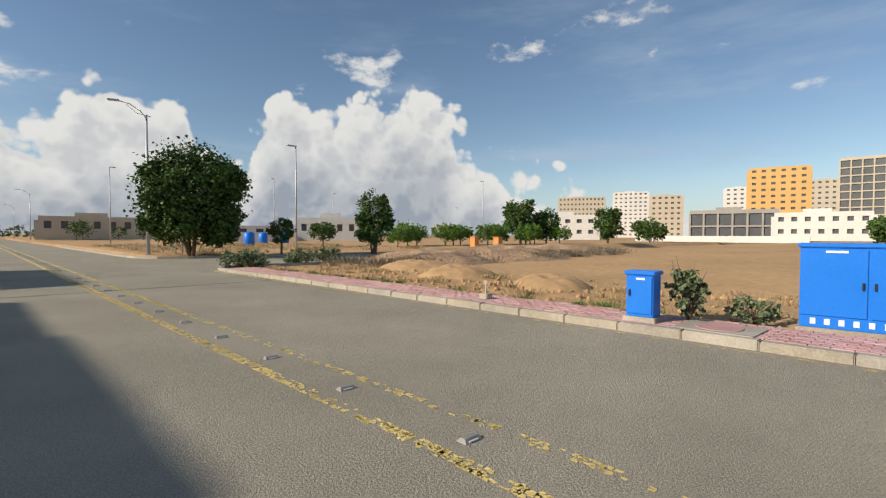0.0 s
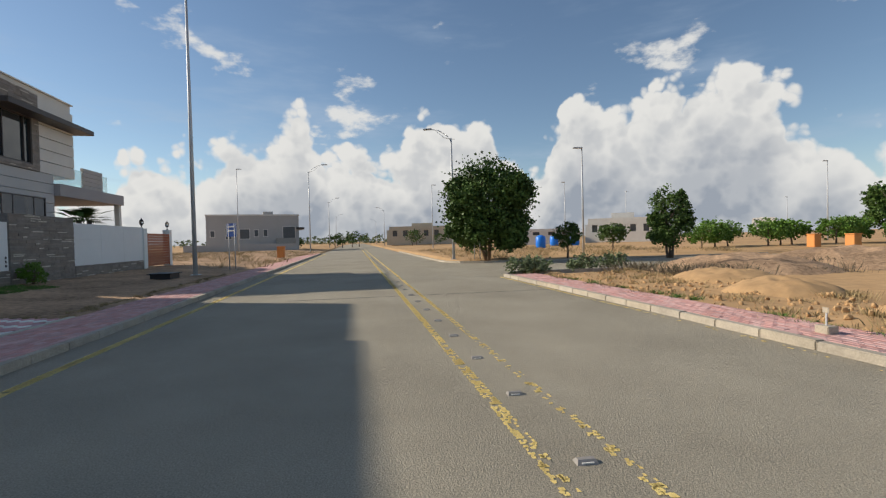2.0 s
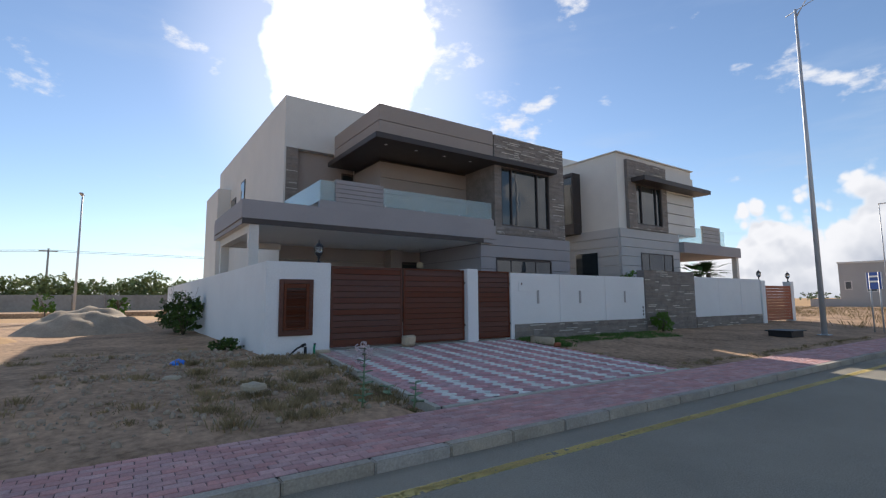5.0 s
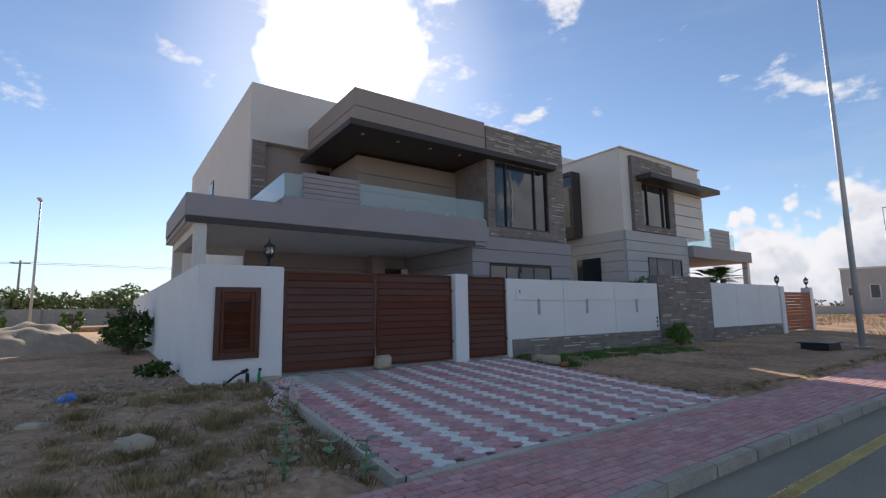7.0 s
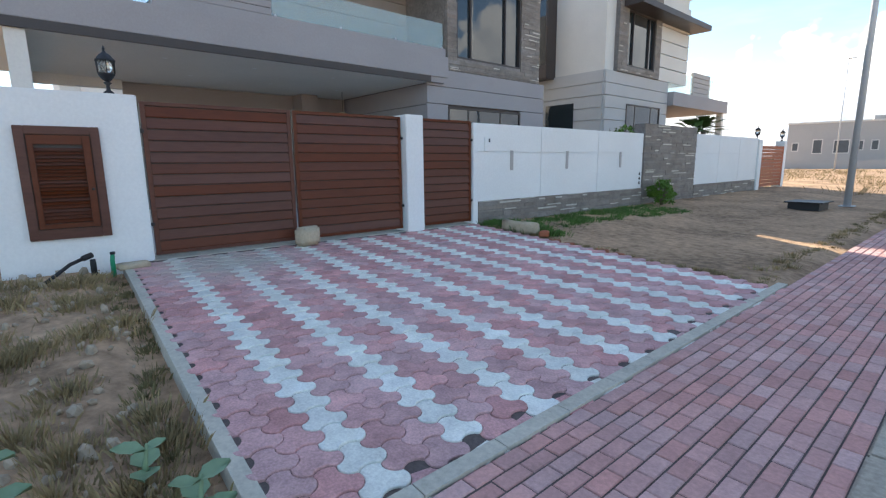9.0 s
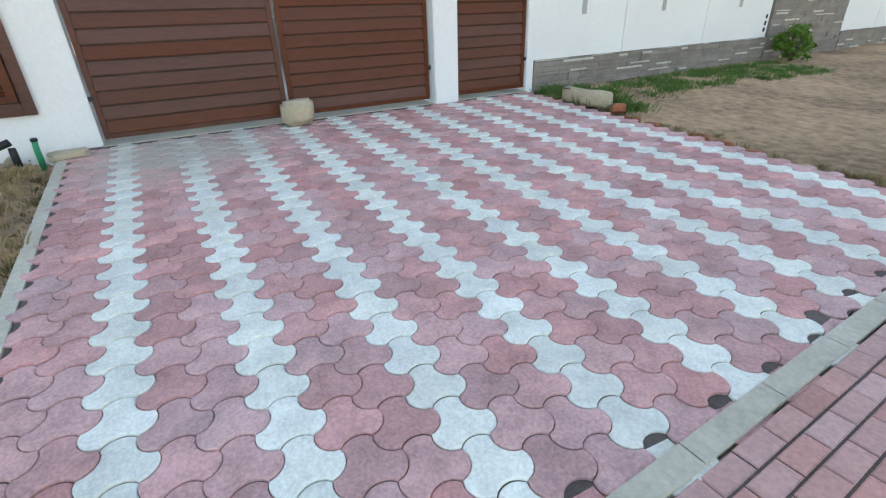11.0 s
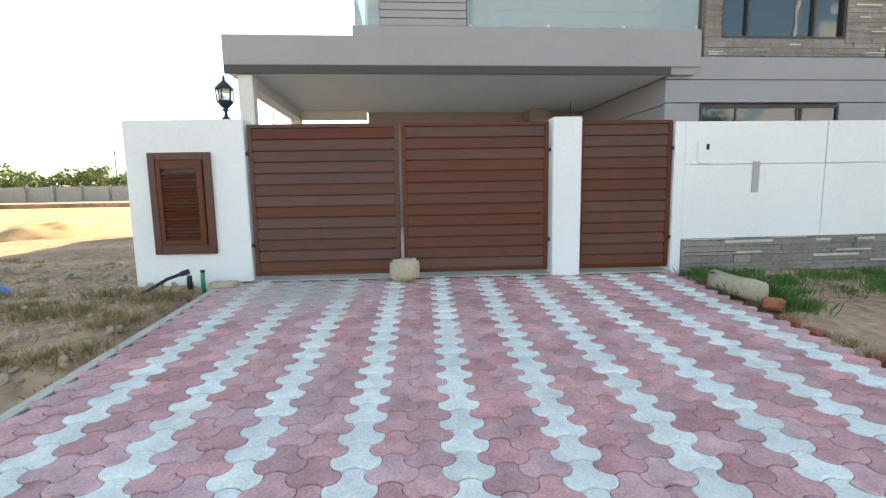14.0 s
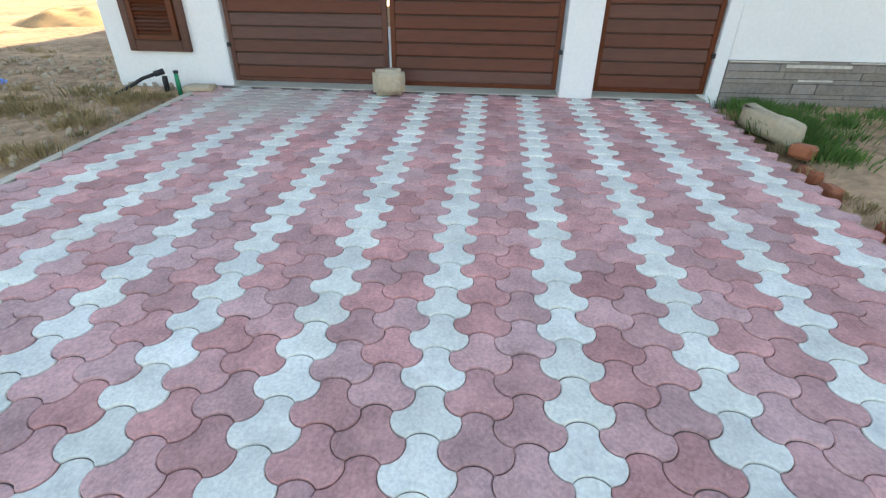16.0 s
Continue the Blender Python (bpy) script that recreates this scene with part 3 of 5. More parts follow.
# ---------------------------------------------------------------- windows


def window(make, parent_inv_owner, x, y0, y1, z0, z1, mullions, depth=0.12, face=1, chandelier=False):
    """An aluminium window on a wall that looks along +x: frame, mullions, one pane a light."""
    f = make("window", boxes((x - depth, y0, z0, x + 0.02, y0 + 0.06, z1), (x - depth, y1 - 0.06, z0, x + 0.02, y1, z1),
                             (x - depth, y0 + 0.06, z0, x + 0.02, y1 - 0.06, z0 + 0.06), (x - depth, y0 + 0.06, z1 - 0.06, x + 0.02, y1 - 0.06, z1)), M_DARK, "dark aluminium framed window")
    ys = [y0 + 0.06] + mullions + [y1 - 0.06]
    for a, b in zip(ys, ys[1:]):
        p = part("pane", boxes((x - depth + 0.03, a + 0.025, z0 + 0.06, x - depth + 0.045, b - 0.025, z1 - 0.06)), M_GLASS, f)
    for m in mullions:
        part("mullion", boxes((x - depth + 0.01, m - 0.025, z0 + 0.06, x, m + 0.025, z1 - 0.06)), M_DARK, f)
    return f


def slate_courses(make, x, y0, y1, z0, z1, pale=0.10, seed=1, hole=None, course=0.085, thick=0.03):
    """Thin split-stone courses of uneven length and projection, some of them pale; joined because there are very many."""
    rnd = random.Random(seed)
    dark, light = bmesh.new(), bmesh.new()
    z = z0
    while z < z1 - 0.01:
        h = min(course * rnd.choice((0.6, 1.0, 1.0, 1.4)), z1 - z)
        y = y0
        while y < y1 - 0.01:
            e = min(y1, y + rnd.uniform(0.25, 0.9))
            if y1 - e < 0.1:
                e = y1
            if not (hole and e > hole[0] and y < hole[1] and z + h > hole[2] and z < hole[3]):
                face = x + thick + rnd.uniform(-0.010, 0.010)
                box(dark, x, y + 0.003, z + 0.003, face, e - 0.003, z + h - 0.003)
                if rnd.random() < pale:
                    a = y + 0.003 + rnd.uniform(0.0, 0.3) * (e - y)
                    box(light, x + 0.002, a, z + h * 0.55, face + 0.006, e - 0.004, z + h * 0.55 + min(0.036, h * 0.42))
            elif y < hole[0] - 0.05:
                box(dark, x, y + 0.003, z + 0.003, x + thick, hole[0], z + h - 0.003)
            elif e > hole[1] + 0.05:
                box(dark, x, hole[1], z + 0.003, x + thick, e - 0.003, z + h - 0.003)
            y = e
        z += h
    tagged(make("stone_cladding", dark, M_SLATEPIECE), kind="stuff")
    tagged(make("pale_stone_cladding", light, M_SLATELIGHT), kind="stuff")


slate_courses(wpart, 0.03, 6.205, 13.43, -0.05, 0.455, 0.26, 3)
slate_courses(wpart, 0.03, 13.47, 17.28, -0.1, 2.45, 0.16, 4)
slate_courses(wpart, 0.03, 17.34, 23.9, -0.1, 0.415, 0.2, 5)
slate_courses(hpart, -4.4, 9.0, 13.6, 4.22, 8.82, 0.26, 6, hole=(9.4, 12.55, 4.62, 7.36))
slate_courses(npart, -4.45, 18.0, 21.8, 5.12, 9.0, 0.12, 7, hole=(18.75, 21.25, 5.4, 7.69))
slate_courses(hpart, -9.02, 0.98, 1.5, 4.45, 8.05, 0.10, 8)
window(hpart, None, -4.42, 9.4, 12.55, 4.62, 7.36, [10.08, 11.76])
window(hpart, None, -4.2, 8.85, 12.35, 0.95, 3.06, [9.75, 11.3], 0.06)
window(npart, None, -4.48, 18.75, 21.25, 5.4, 7.69, [19.3, 20.75])
window(npart, None, -4.48, 19.0, 22.2, 1.3, 3.82, [19.8, 21.3], 0.06)

# floor hidden by the gates, coloured pale so the gap between leaves looks sunlit
hpart("forecourt", boxes((-9.3, -1.30, -0.2, -0.75, 13.3, -0.01)), M_FORECOURT)
# niche on the left block, dark balcony door, carport door, side windows
hpart("niche_back", boxes((-9.395, 1.5, 4.45, -9.33, 4.3, 8.04)), M_TAUPE)
bd = hpart("balcony_door", boxes((-9.33, 3.7, 4.45, -9.28, 4.28, 7.3)), M_DARK, "dark glazed balcony door")
part("pane", boxes((-9.28, 3.76, 4.6, -9.27, 4.22, 7.2)), M_GLASS, bd)
grooved("return_band", -9.3, -4.3, 8.0, 8.05, 0.0, 3.7, 6, M_GREY)
hpart("porch_wall", boxes((-9.4, 6.0, -0.1, -8.6, 6.6, 3.7)), M_TAUPE)
hd = hpart("door", boxes((-9.38, 6.6, 0.2, -9.28, 8.0, 3.2)), M_DARK, "dark timber front door under the carport")
part("pane", boxes((-9.28, 6.8, 0.5, -9.27, 7.8, 3.05)), M_GLASS, hd)
hpart("porch_head", boxes((-9.4, 6.6, 3.2, -9.2, 8.0, 3.7)), M_TAUPE)
sw = hpart("window", boxes((-17.6, 0.86, 6.0, -16.6, 0.9, 8.2)), M_DARK, "dark aluminium framed window")
part("pane", boxes((-17.5, 0.85, 6.1, -16.7, 0.859, 8.1)), M_GLASS, sw)
sw = hpart("window", boxes((-20.4, 0.86, 6.2, -19.0, 0.9, 7.6)), M_DARK, "dark aluminium framed window")
part("pane", boxes((-20.3, 0.85, 6.3, -19.1, 0.859, 7.5)), M_GLASS, sw)
hpart("rear_wing", boxes((-25.4, 0.15, -0.1, -20.8, 0.895, 8.4)), M_OFFWHITE)
hpart("carport_beam", boxes((-9.2, -1.5, 3.45, -4.36, -1.2, 3.715), (-9.2, 0.85, 3.45, -8.95, -1.2, 3.715)), M_OFFWHITE)
for k, (x, y) in enumerate(((-5.2, 1.2), (-5.2, 3.2), (-5.2, 5.4), (-7.2, 2.2), (-7.2, 4.4), (-7.2, 6.6))):
    hpart("downlight", tube(bmesh.new(), [(x, y, 3.722), (x, y, 3.700)], [0.05, 0.055], 12), M_WHITE)
for y in (3.6, 5.0, 6.4, 7.8, 9.2, 11.2):
    hpart("downlight", tube(bmesh.new(), [(-4.6, y, 7.382), (-4.6, y, 7.370)], [0.06, 0.065], 12), M_WHITE)
hpart("pendant_shade", tube(bmesh.new(), [(-7.4, 6.9, 2.75), (-7.4, 6.9, 2.80), (-7.4, 6.9, 3.0), (-7.4, 6.9, 3.05)], [0.10, 0.16, 0.16, 0.04], 16), M_STONE, "cream pendant lamp shade")
hpart("pendant_cord", tube(bmesh.new(), [(-7.4, 6.9, 3.04), (-7.4, 6.9, 3.72)], [0.008, 0.008], 6), M_BLACK)
hpart("aerial", tube(bmesh.new(), [(-5.2, 11.4, 8.3), (-5.2, 11.4, 8.75), (-5.15, 11.5, 8.85)], [0.015, 0.015, 0.02], 6), M_BLACK)
for k in range(4):
    hpart("glass_clip", boxes((-4.55, 3.5 + k * 1.78, 4.815, -4.48, 3.56 + k * 1.78, 4.90), bevel=0.005), M_STEEL)

# ---------------------------------------------------------------- neighbouring house details
for k in range(10):
    z = k * 0.51
    hole = 3 <= k <= 6
    npart("band", boxes((-4.62, 17.25, z + 0.012, -4.5, 19.0 if hole else 23.0, z + 0.498), bevel=0.004), M_NBGREY)
    if hole:
        npart("band", boxes((-4.62, 22.2, z + 0.012, -4.5, 23.0, z + 0.498), bevel=0.004), M_NBGREY)
    npart("side_band", boxes((-25, 17.2, z + 0.012, -4.62, 17.3, z + 0.498), bevel=0.004), M_NBGREY)
for k in range(6):
    npart("plank_band", boxes((-4.62, 21.82, 5.12 + k * 0.62, -4.5, 25.0, 5.70 + k * 0.62), bevel=0.004), M_OFFWHITE)
npart("coping", boxes((-25.1, 17.2, 9.30, -4.5, 25.1, 9.36)), M_OFFWHITE)
npart("stair_tower", boxes((-14, 17.6, 9.3, -9, 21.5, 10.2)), M_OFFWHITE)
npart("bay_frame", boxes((-9.3, 16.6, 8.4, -7.1, 17.3, 8.6), (-9.3, 16.6, 5.0, -7.1, 17.3, 5.6), (-7.2, 16.62, 5.6, -7.1, 17.3, 8.4), bevel=0.01), M_DARK)
npart("bay_mullion", boxes((-8.6, 16.68, 5.6, -8.54, 16.70, 8.4), (-7.9, 16.68, 5.6, -7.84, 16.70, 8.4)), M_DARK)
npart("side_window", boxes((-7.5, 17.17, 1.2, -6.0, 17.2, 3.85)), M_GLASS)
for k in range(5):
    npart("screen_slat", boxes((-4.6, 25.8, 4.66 + k * 0.25, -4.45, 28.0, 4.88 + k * 0.25)), M_FARGREY)
for a, b in ((23.0, 25.75), (28.05, 28.7)):
    npart("glass_rail", boxes((-4.55, a, 4.66, -4.52, b, 5.7)), M_RAILGLASS)
for a in (-4.6, -9.0):
    npart("column", boxes((a, 29.7, -0.1, a + 0.3, 30.0, 4.0)), M_OFFWHITE)
npart("terrace_wall", boxes((-9.2, 23.02, -0.1, -9.0, 29.6, 4.0)), M_OFFWHITE)

house.rotation_euler = (0, 0, radians(2.6))
nb.rotation_euler = (0, 0, radians(2.6))

# ---------------------------------------------------------------- things on and by the boundary wall


def meter_cabinet():
    e = empty("meter_cabinet", (0.05, -1.30, 0.40), "brown louvred meter cabinet door set in the white pier", "cabinet")
    W, H = 0.84, 1.40
    part("frame", boxes((0.0, 0, 0, 0.05, 0.10, H), (0.0, W - 0.10, 0, 0.05, W, H), (0.0, 0.10, 0, 0.05, W - 0.10, 0.13), (0.0, 0.10, H - 0.10, 0.05, W - 0.10, H), bevel=0.006), M_GATE, e)
    part("door_frame", boxes((0.012, 0.11, 0.14, 0.06, 0.17, H - 0.11), (0.012, W - 0.19, 0.14, 0.075, W - 0.11, H - 0.11), (0.012, 0.17, 0.14, 0.06, W - 0.19, 0.20), (0.012, 0.17, H - 0.22, 0.06, W - 0.19, H - 0.11), bevel=0.005), M_GATE, e)
    part("backing", boxes((0.002, 0.1, 0.13, 0.010, W - 0.1, H - 0.1)), M_DARK, e)
    bm = bmesh.new()
    vs = [bm.verts.new((x, y, z)) for y in (0.172, W - 0.192) for x, z in ((0.015, 0.030), (0.050, 0.0), (0.056, 0.008), (0.021, 0.038))]
    for q in ((0, 1, 2, 3), (7, 6, 5, 4), (0, 4, 5, 1), (1, 5, 6, 2), (2, 6, 7, 3), (3, 7, 4, 0)):
        bm.faces.new([vs[i] for i in q])
    bmesh.ops.recalc_face_normals(bm, faces=bm.faces)
    me = finish(bm, "louvre", M_GATE)
    for k in range(21):
        s = new("louvre", me)
        s.parent, s.location = e, (0, 0, 0.21 + k * 0.0445)
    part("knob", tube(bmesh.new(), [(0.075, W - 0.14, 0.62), (0.095, W - 0.14, 0.62), (0.105, W - 0.14, 0.62)], [0.012, 0.018, 0.010], 10), M_BLACK, e)


meter_cabinet()


def lantern(at, s=1.0, label="black cast-iron carriage lantern on the wall pier"):
    e = empty("lantern", at, label, "lantern", "wall lanterns")

    def lathe(prof, seg=6):
        return tube(bmesh.new(), [(0, 0, z * s) for r, z in prof], [r * s for r, z in prof], seg)
    part("foot", lathe([(0.07, 0.0), (0.06, 0.03), (0.025, 0.06), (0.02, 0.12), (0.05, 0.15), (0.02, 0.17)], 14), M_BLACK, e)
    part("bowl", lathe([(0.02, 0.16), (0.07, 0.20), (0.105, 0.25), (0.11, 0.27)]), M_BLACK, e)
    part("glass", lathe([(0.085, 0.271), (0.095, 0.42)]), M_LANTERN, e)
    for k in range(6):
        a = k * math.pi / 3
        c, d = math.cos(a) * s, math.sin(a) * s
        part("bar", tube(bmesh.new(), [(0.105 * c, 0.105 * d, 0.265 * s), (0.112 * c, 0.112 * d, 0.43 * s)], [0.008 * s] * 2, 6), M_BLACK, e)
    part("roof", lathe([(0.13, 0.425), (0.12, 0.44), (0.07, 0.50), (0.03, 0.53), (0.015, 0.56), (0.02, 0.575), (0.004, 0.62)]), M_BLACK, e)
    return e


lan = lantern((-0.12, -0.28, 2.24))
for p in ((-0.73, 24.13, 2.2), (-0.86, 27.8, 2.2)):
    copy_thing(lan, Matrix.Translation(p))["label"] = "small black lantern on the neighbour's gate post"

ic = empty("intercom", (0.022, 6.40, 1.55), "white doorbell intercom on the wall", "intercom")
part("plate", boxes((0, 0, 0, 0.025, 0.19, 0.30), bevel=0.006), M_WHITE, ic)
part("screen", boxes((0.0255, 0.11, 0.19, 0.032, 0.155, 0.27), bevel=0.003), M_BLACK, ic)
for y in (13.30,):
    for z in (0.58, 0.72, 0.86):
        e = empty("house_number", (-0.22, y - 0.05, z), "small dark metal house number on the white wall", "number plate", "house numbers")
        part("plate", boxes((0, 0, 0, 0.012, 0.07, 0.09), bevel=0.01), M_BLACK, e)


def gz_lawn(x, y):
    return ground_z(x, y) - 0.10


def rough_block(name, at, size, seed, material, label, category, turn=0.0):
    bm = bmesh.new()
    box(bm, -size[0] / 2, -size[1] / 2, 0, size[0] / 2, size[1] / 2, size[2], bevel=min(size) * 0.16)
    bmesh.ops.subdivide_edges(bm, edges=[e for e in bm.edges if e.calc_length() > min(size) * 0.3], cuts=3, use_grid_fill=True)
    for v in bm.verts:
        d = noise.noise_vector(v.co * 7 + Vector((seed, 0, 0))) * 0.020 * min(1, max(size) / 0.3)
        v.co += Vector((d.x, d.y, d.z if v.co.z > 0.02 else 0))
    for f in bm.faces:
        f.smooth = True
    ob = tagged(part(name, bm, material), label, category)
    ob.matrix_world = Matrix.Translation(at) @ pose(0, 0, 0, 0, 0, turn)
    return ob


rough_block("stone_block", (0.30, 2.16, -0.005), (0.24, 0.38, 0.30), 3, M_STONE, "rough buff limestone block holding the gate shut", "stone", 18)
rough_block("stone_slab", (1.25, 6.25, -0.11), (0.85, 0.14, 0.24), 5, M_STONE, "buff stone slab lying at the lawn's edge", "stone", 8)
rough_block("broken_brick", (1.85, 6.28, -0.13), (0.2, 0.14, 0.12), 8, M_ROOFBRICK, "broken red brick at the lawn's edge", "brick", 40)
for k, (x, y, ln, turn, m) in enumerate(((2.15, 6.22, 0.24, 6, M_ROOFBRICK), (2.50, 6.20, 0.22, -8, M_ROOFBRICK), (2.90, 6.14, 0.46, 3, M_STONE), (3.15, 6.26, 0.23, 12, M_ROOFBRICK),
                                         (3.48, 6.23, 0.22, -4, M_ROOFBRICK), (3.85, 6.20, 0.20, 20, M_ROOFBRICK), (4.30, 6.17, 0.22, -14, M_ROOFBRICK))):
    rough_block("edging_brick" if m is M_ROOFBRICK else "edging_stone", (x, y, gz_lawn(x, y)), (ln, 0.11, 0.13), 30 + k, m, "half-buried red brick edging the bare lawn" if m is M_ROOFBRICK else "half-buried buff stone edging the bare lawn", "brick" if m is M_ROOFBRICK else "stone", turn)
rough_block("flat_stone", (0.35, -0.30, -0.03), (0.22, 0.36, 0.07), 9, M_STONE, "flat reddish stone beside the pier", "stone", 10)
rough_block("field_stone", (3.7, -2.5, -0.24), (0.35, 0.28, 0.16), 11, M_STONE, "half-buried pale field stone in dry soil", "stone", 30)
rough_block("field_stone", (2.2, -3.6, -0.2), (0.28, 0.22, 0.14), 12, M_STONE, "half-buried pale field stone in dry soil", "stone", 70)
part_pipe = empty("hose_pipe", (0, 0, 0), "black plastic pipe leaning at the pier's foot", "pipe")
part("pipe", tube(bmesh.new(), [(0.78, -1.30, -0.08), (0.62, -1.12, 0.02), (0.5, -0.95, 0.13), (0.42, -0.80, 0.18)], [0.022] * 4, 10), M_BLACK, part_pipe)
part("coupling", tube(bmesh.new(), [(0.43, -0.82, 0.175), (0.38, -0.72, 0.205)], [0.036, 0.036], 12), M_BLACK, part_pipe)
gp = empty("tap_riser", (0.45, -0.52, -0.1), "green plastic water riser beside the driveway", "pipe")
part("pipe", tube(bmesh.new(), [(0, 0, 0), (0, 0, 0.22), (0.01, 0.01, 0.30)], [0.03, 0.028, 0.024], 10), M_GREENPLASTIC, gp)
part("cap", tube(bmesh.new(), [(0.01, 0.01, 0.30), (0.01, 0.01, 0.33)], [0.032, 0.03], 10), M_BLACK, gp)
bp2 = empty("pipe_stub", (0.40, -0.72, -0.1), "short black pipe stub in the soil", "pipe")
part("pipe", tube(bmesh.new(), [(0, 0, 0), (0, 0, 0.2), (-0.01, 0, 0.25)], [0.035, 0.035, 0.03], 10), M_BLACK, bp2)

# neighbour's gate
ng = empty("gate", (-0.64, 24.37, 0.0), "terracotta brown slatted gate between white posts", "gate")
part("frame", boxes((-0.05, 0, 0, 0, 0.06, 1.95), (-0.05, 3.1, 0, 0, 3.16, 1.95), bevel=0.004), M_ROOFBRICK, ng)
for k in range(12):
    part("slat", boxes((-0.04, 0.06, 0.05 + k * 0.158, -0.005, 3.1, 0.195 + k * 0.158), bevel=0.004), M_ROOFBRICK, ng)

# ---------------------------------------------------------------- planting


def blob_leaves(blobs, count, size, seed, shell=0.55, droop=0.0):
    """Leaf pairs strewn through lumpy clumps, denser towards their skin."""
    rnd = random.Random(seed)
    verts, faces = [], []
    tot = sum(b[3] ** 2 for b in blobs)
    for bx, by, bz, br, *sq in blobs:
        k = sq[0] if sq else 1.0
        n = int(count * br * br / tot)
        clumps = []
        for _ in range(max(8, n // 20)):
            d = Vector((rnd.gauss(0, 1), rnd.gauss(0, 1), rnd.gauss(0, 1))).normalized()
            clumps.append(Vector((bx, by, bz)) + Vector((d.x, d.y, d.z * k)) * br * rnd.uniform(shell, 1.08))
        for _ in range(n):
            c = rnd.choice(clumps)
            s = size * rnd.uniform(0.6, 1.35)
            p = c + Vector((rnd.gauss(0, 1), rnd.gauss(0, 1), rnd.gauss(0, 0.8))) * br * 0.12
            ax = Vector((rnd.gauss(0, 1), rnd.gauss(0, 1), rnd.gauss(0.1, 0.6) - droop)).normalized()
            sd = ax.orthogonal()
            sd.rotate(Matrix.Rotation(rnd.uniform(0, 6.28), 3, ax))
            i = len(verts)
            verts += [p - ax * s * 0.5, p + sd * s * 0.28, p + ax * s * 0.5, p - sd * s * 0.28]
            faces.append((i, i + 1, i + 2, i + 3))
    me = bpy.data.meshes.new("crown")
    me.from_pydata([tuple(v) for v in verts], [], faces)
    return me


def tree(at, h, width, trunk_h, count, leaf, seed, label, stems=1, column=False, material=None):
    rnd = random.Random(seed)
    e = empty("tree", at, label, "tree", "roadside trees")
    bm = bmesh.new()
    tips = []
    for s in range(stems):
        a = 6.28 * s / stems + rnd.random()
        base = Vector((0.12 * math.cos(a), 0.12 * math.sin(a), 0)) * (stems > 1)
        top = Vector((math.cos(a) * width * 0.12 * (stems > 1), math.sin(a) * width * 0.12 * (stems > 1), trunk_h + h * 0.25))
        r = 0.035 * h / max(1, stems) ** 0.5
        tube(bm, [base, base.lerp(top, 0.45) + Vector((rnd.uniform(-.05, .05), rnd.uniform(-.05, .05), 0)), top], [r, r * 0.75, r * 0.5], 8)
        for _ in range(5):
            b = rnd.uniform(0, 6.28)
            tip = Vector((math.cos(b) * width * 0.34, math.sin(b) * width * 0.34, trunk_h + (h - trunk_h) * rnd.uniform(0.35, 0.85)))
            tube(bm, [top, top.lerp(tip, 0.5) + Vector((0, 0, 0.1 * h)), tip], [r * 0.5, r * 0.3, r * 0.1], 6)
            tips.append(tip)
    part("trunk", bm, M_BARK, e)
    ch = h - trunk_h
    blobs = [(0, 0, trunk_h + ch * 0.50, width * 0.40, ch / width * 1.12)]
    for _ in range(18):
        a, u = rnd.uniform(0, 6.28), rnd.uniform(0.14, 0.86)
        rr = width * 0.37 * math.sqrt(max(0.05, 1 - (2.1 * (u - 0.48)) ** 2))
        blobs.append((math.cos(a) * rr, math.sin(a) * rr, trunk_h + ch * u, width * rnd.uniform(0.09, 0.17), 0.95))
    me = blob_leaves(blobs, count, leaf, seed)
    me.materials.append(material or M_LEAF)
    c = new("crown", me)
    c.parent = e
    return e


def gz(x, y):
    return ground_z(x, y)


TREES = [  # x, y, height, width, bare trunk, leaves, leaf size, stems
    (20.0, 27.0, 7.05, 6.8, 0.7, 58000, 0.20, 4),
    (25.3, 25.9, 2.6, 2.0, 0.8, 4500, 0.13, 1),
    (31.6, 24.0, 5.0, 3.0, 0.75, 17000, 0.15, 3),
    (35.3, 38.6, 2.7, 3.2, 0.7, 5000, 0.16, 1),
    (60.3, 32.9, 5.7, 4.9, 0.4, 13000, 0.24, 2),
    (63.8, 31.4, 4.7, 4.0, 0.4, 9000, 0.24, 2),
    (73.2, 27.7, 5.2, 4.2, 0.4, 10000, 0.26, 2),
    (93.8, 31.0, 4.2, 6.0, 0.3, 7000, 0.30, 2),
    (91.3, 0.6, 3.8, 4.0, 0.3, 5000, 0.30, 2)]
for k, (x, y, h, wd, th, n, lf, st) in enumerate(TREES):
    tree((x, y, gz(x, y)), h, wd, th, n, lf, 20 + k, "broad dense dark green roadside tree on sandy verge" if h > 3 else "small young green tree on sandy verge", st, column=False)
for k in range(13):                       # row of low clipped trees along the far verge
    x, y = 41 + k * 1.9, 33.5 - k * 0.35 + (k % 3) * 1.1
    tree((x, y, gz(x, y)), 2.3 + 0.3 * (k % 4 == 1), 3.3, 0.5, 3400, 0.16, 60 + k, "low green tree in a planted row", 1, material=M_LEAFBRIGHT)
for k, (x, y, h) in enumerate(((8.5, 118, 4.0), (7.0, 112, 3.5), (5.6, 98, 3.6), (21.5, 112, 4.0), (23.5, 122, 4.5), (24, 135, 4.2), (-3, 92, 2.6), (34, 118, 3.0), (29, 116, 3.0), (3.5, 105, 3.0))):
    tree((x, y, -0.2), h, h * 1.1, 0.6, 700, 0.28, 90 + k, "distant green tree beside the road", 1)
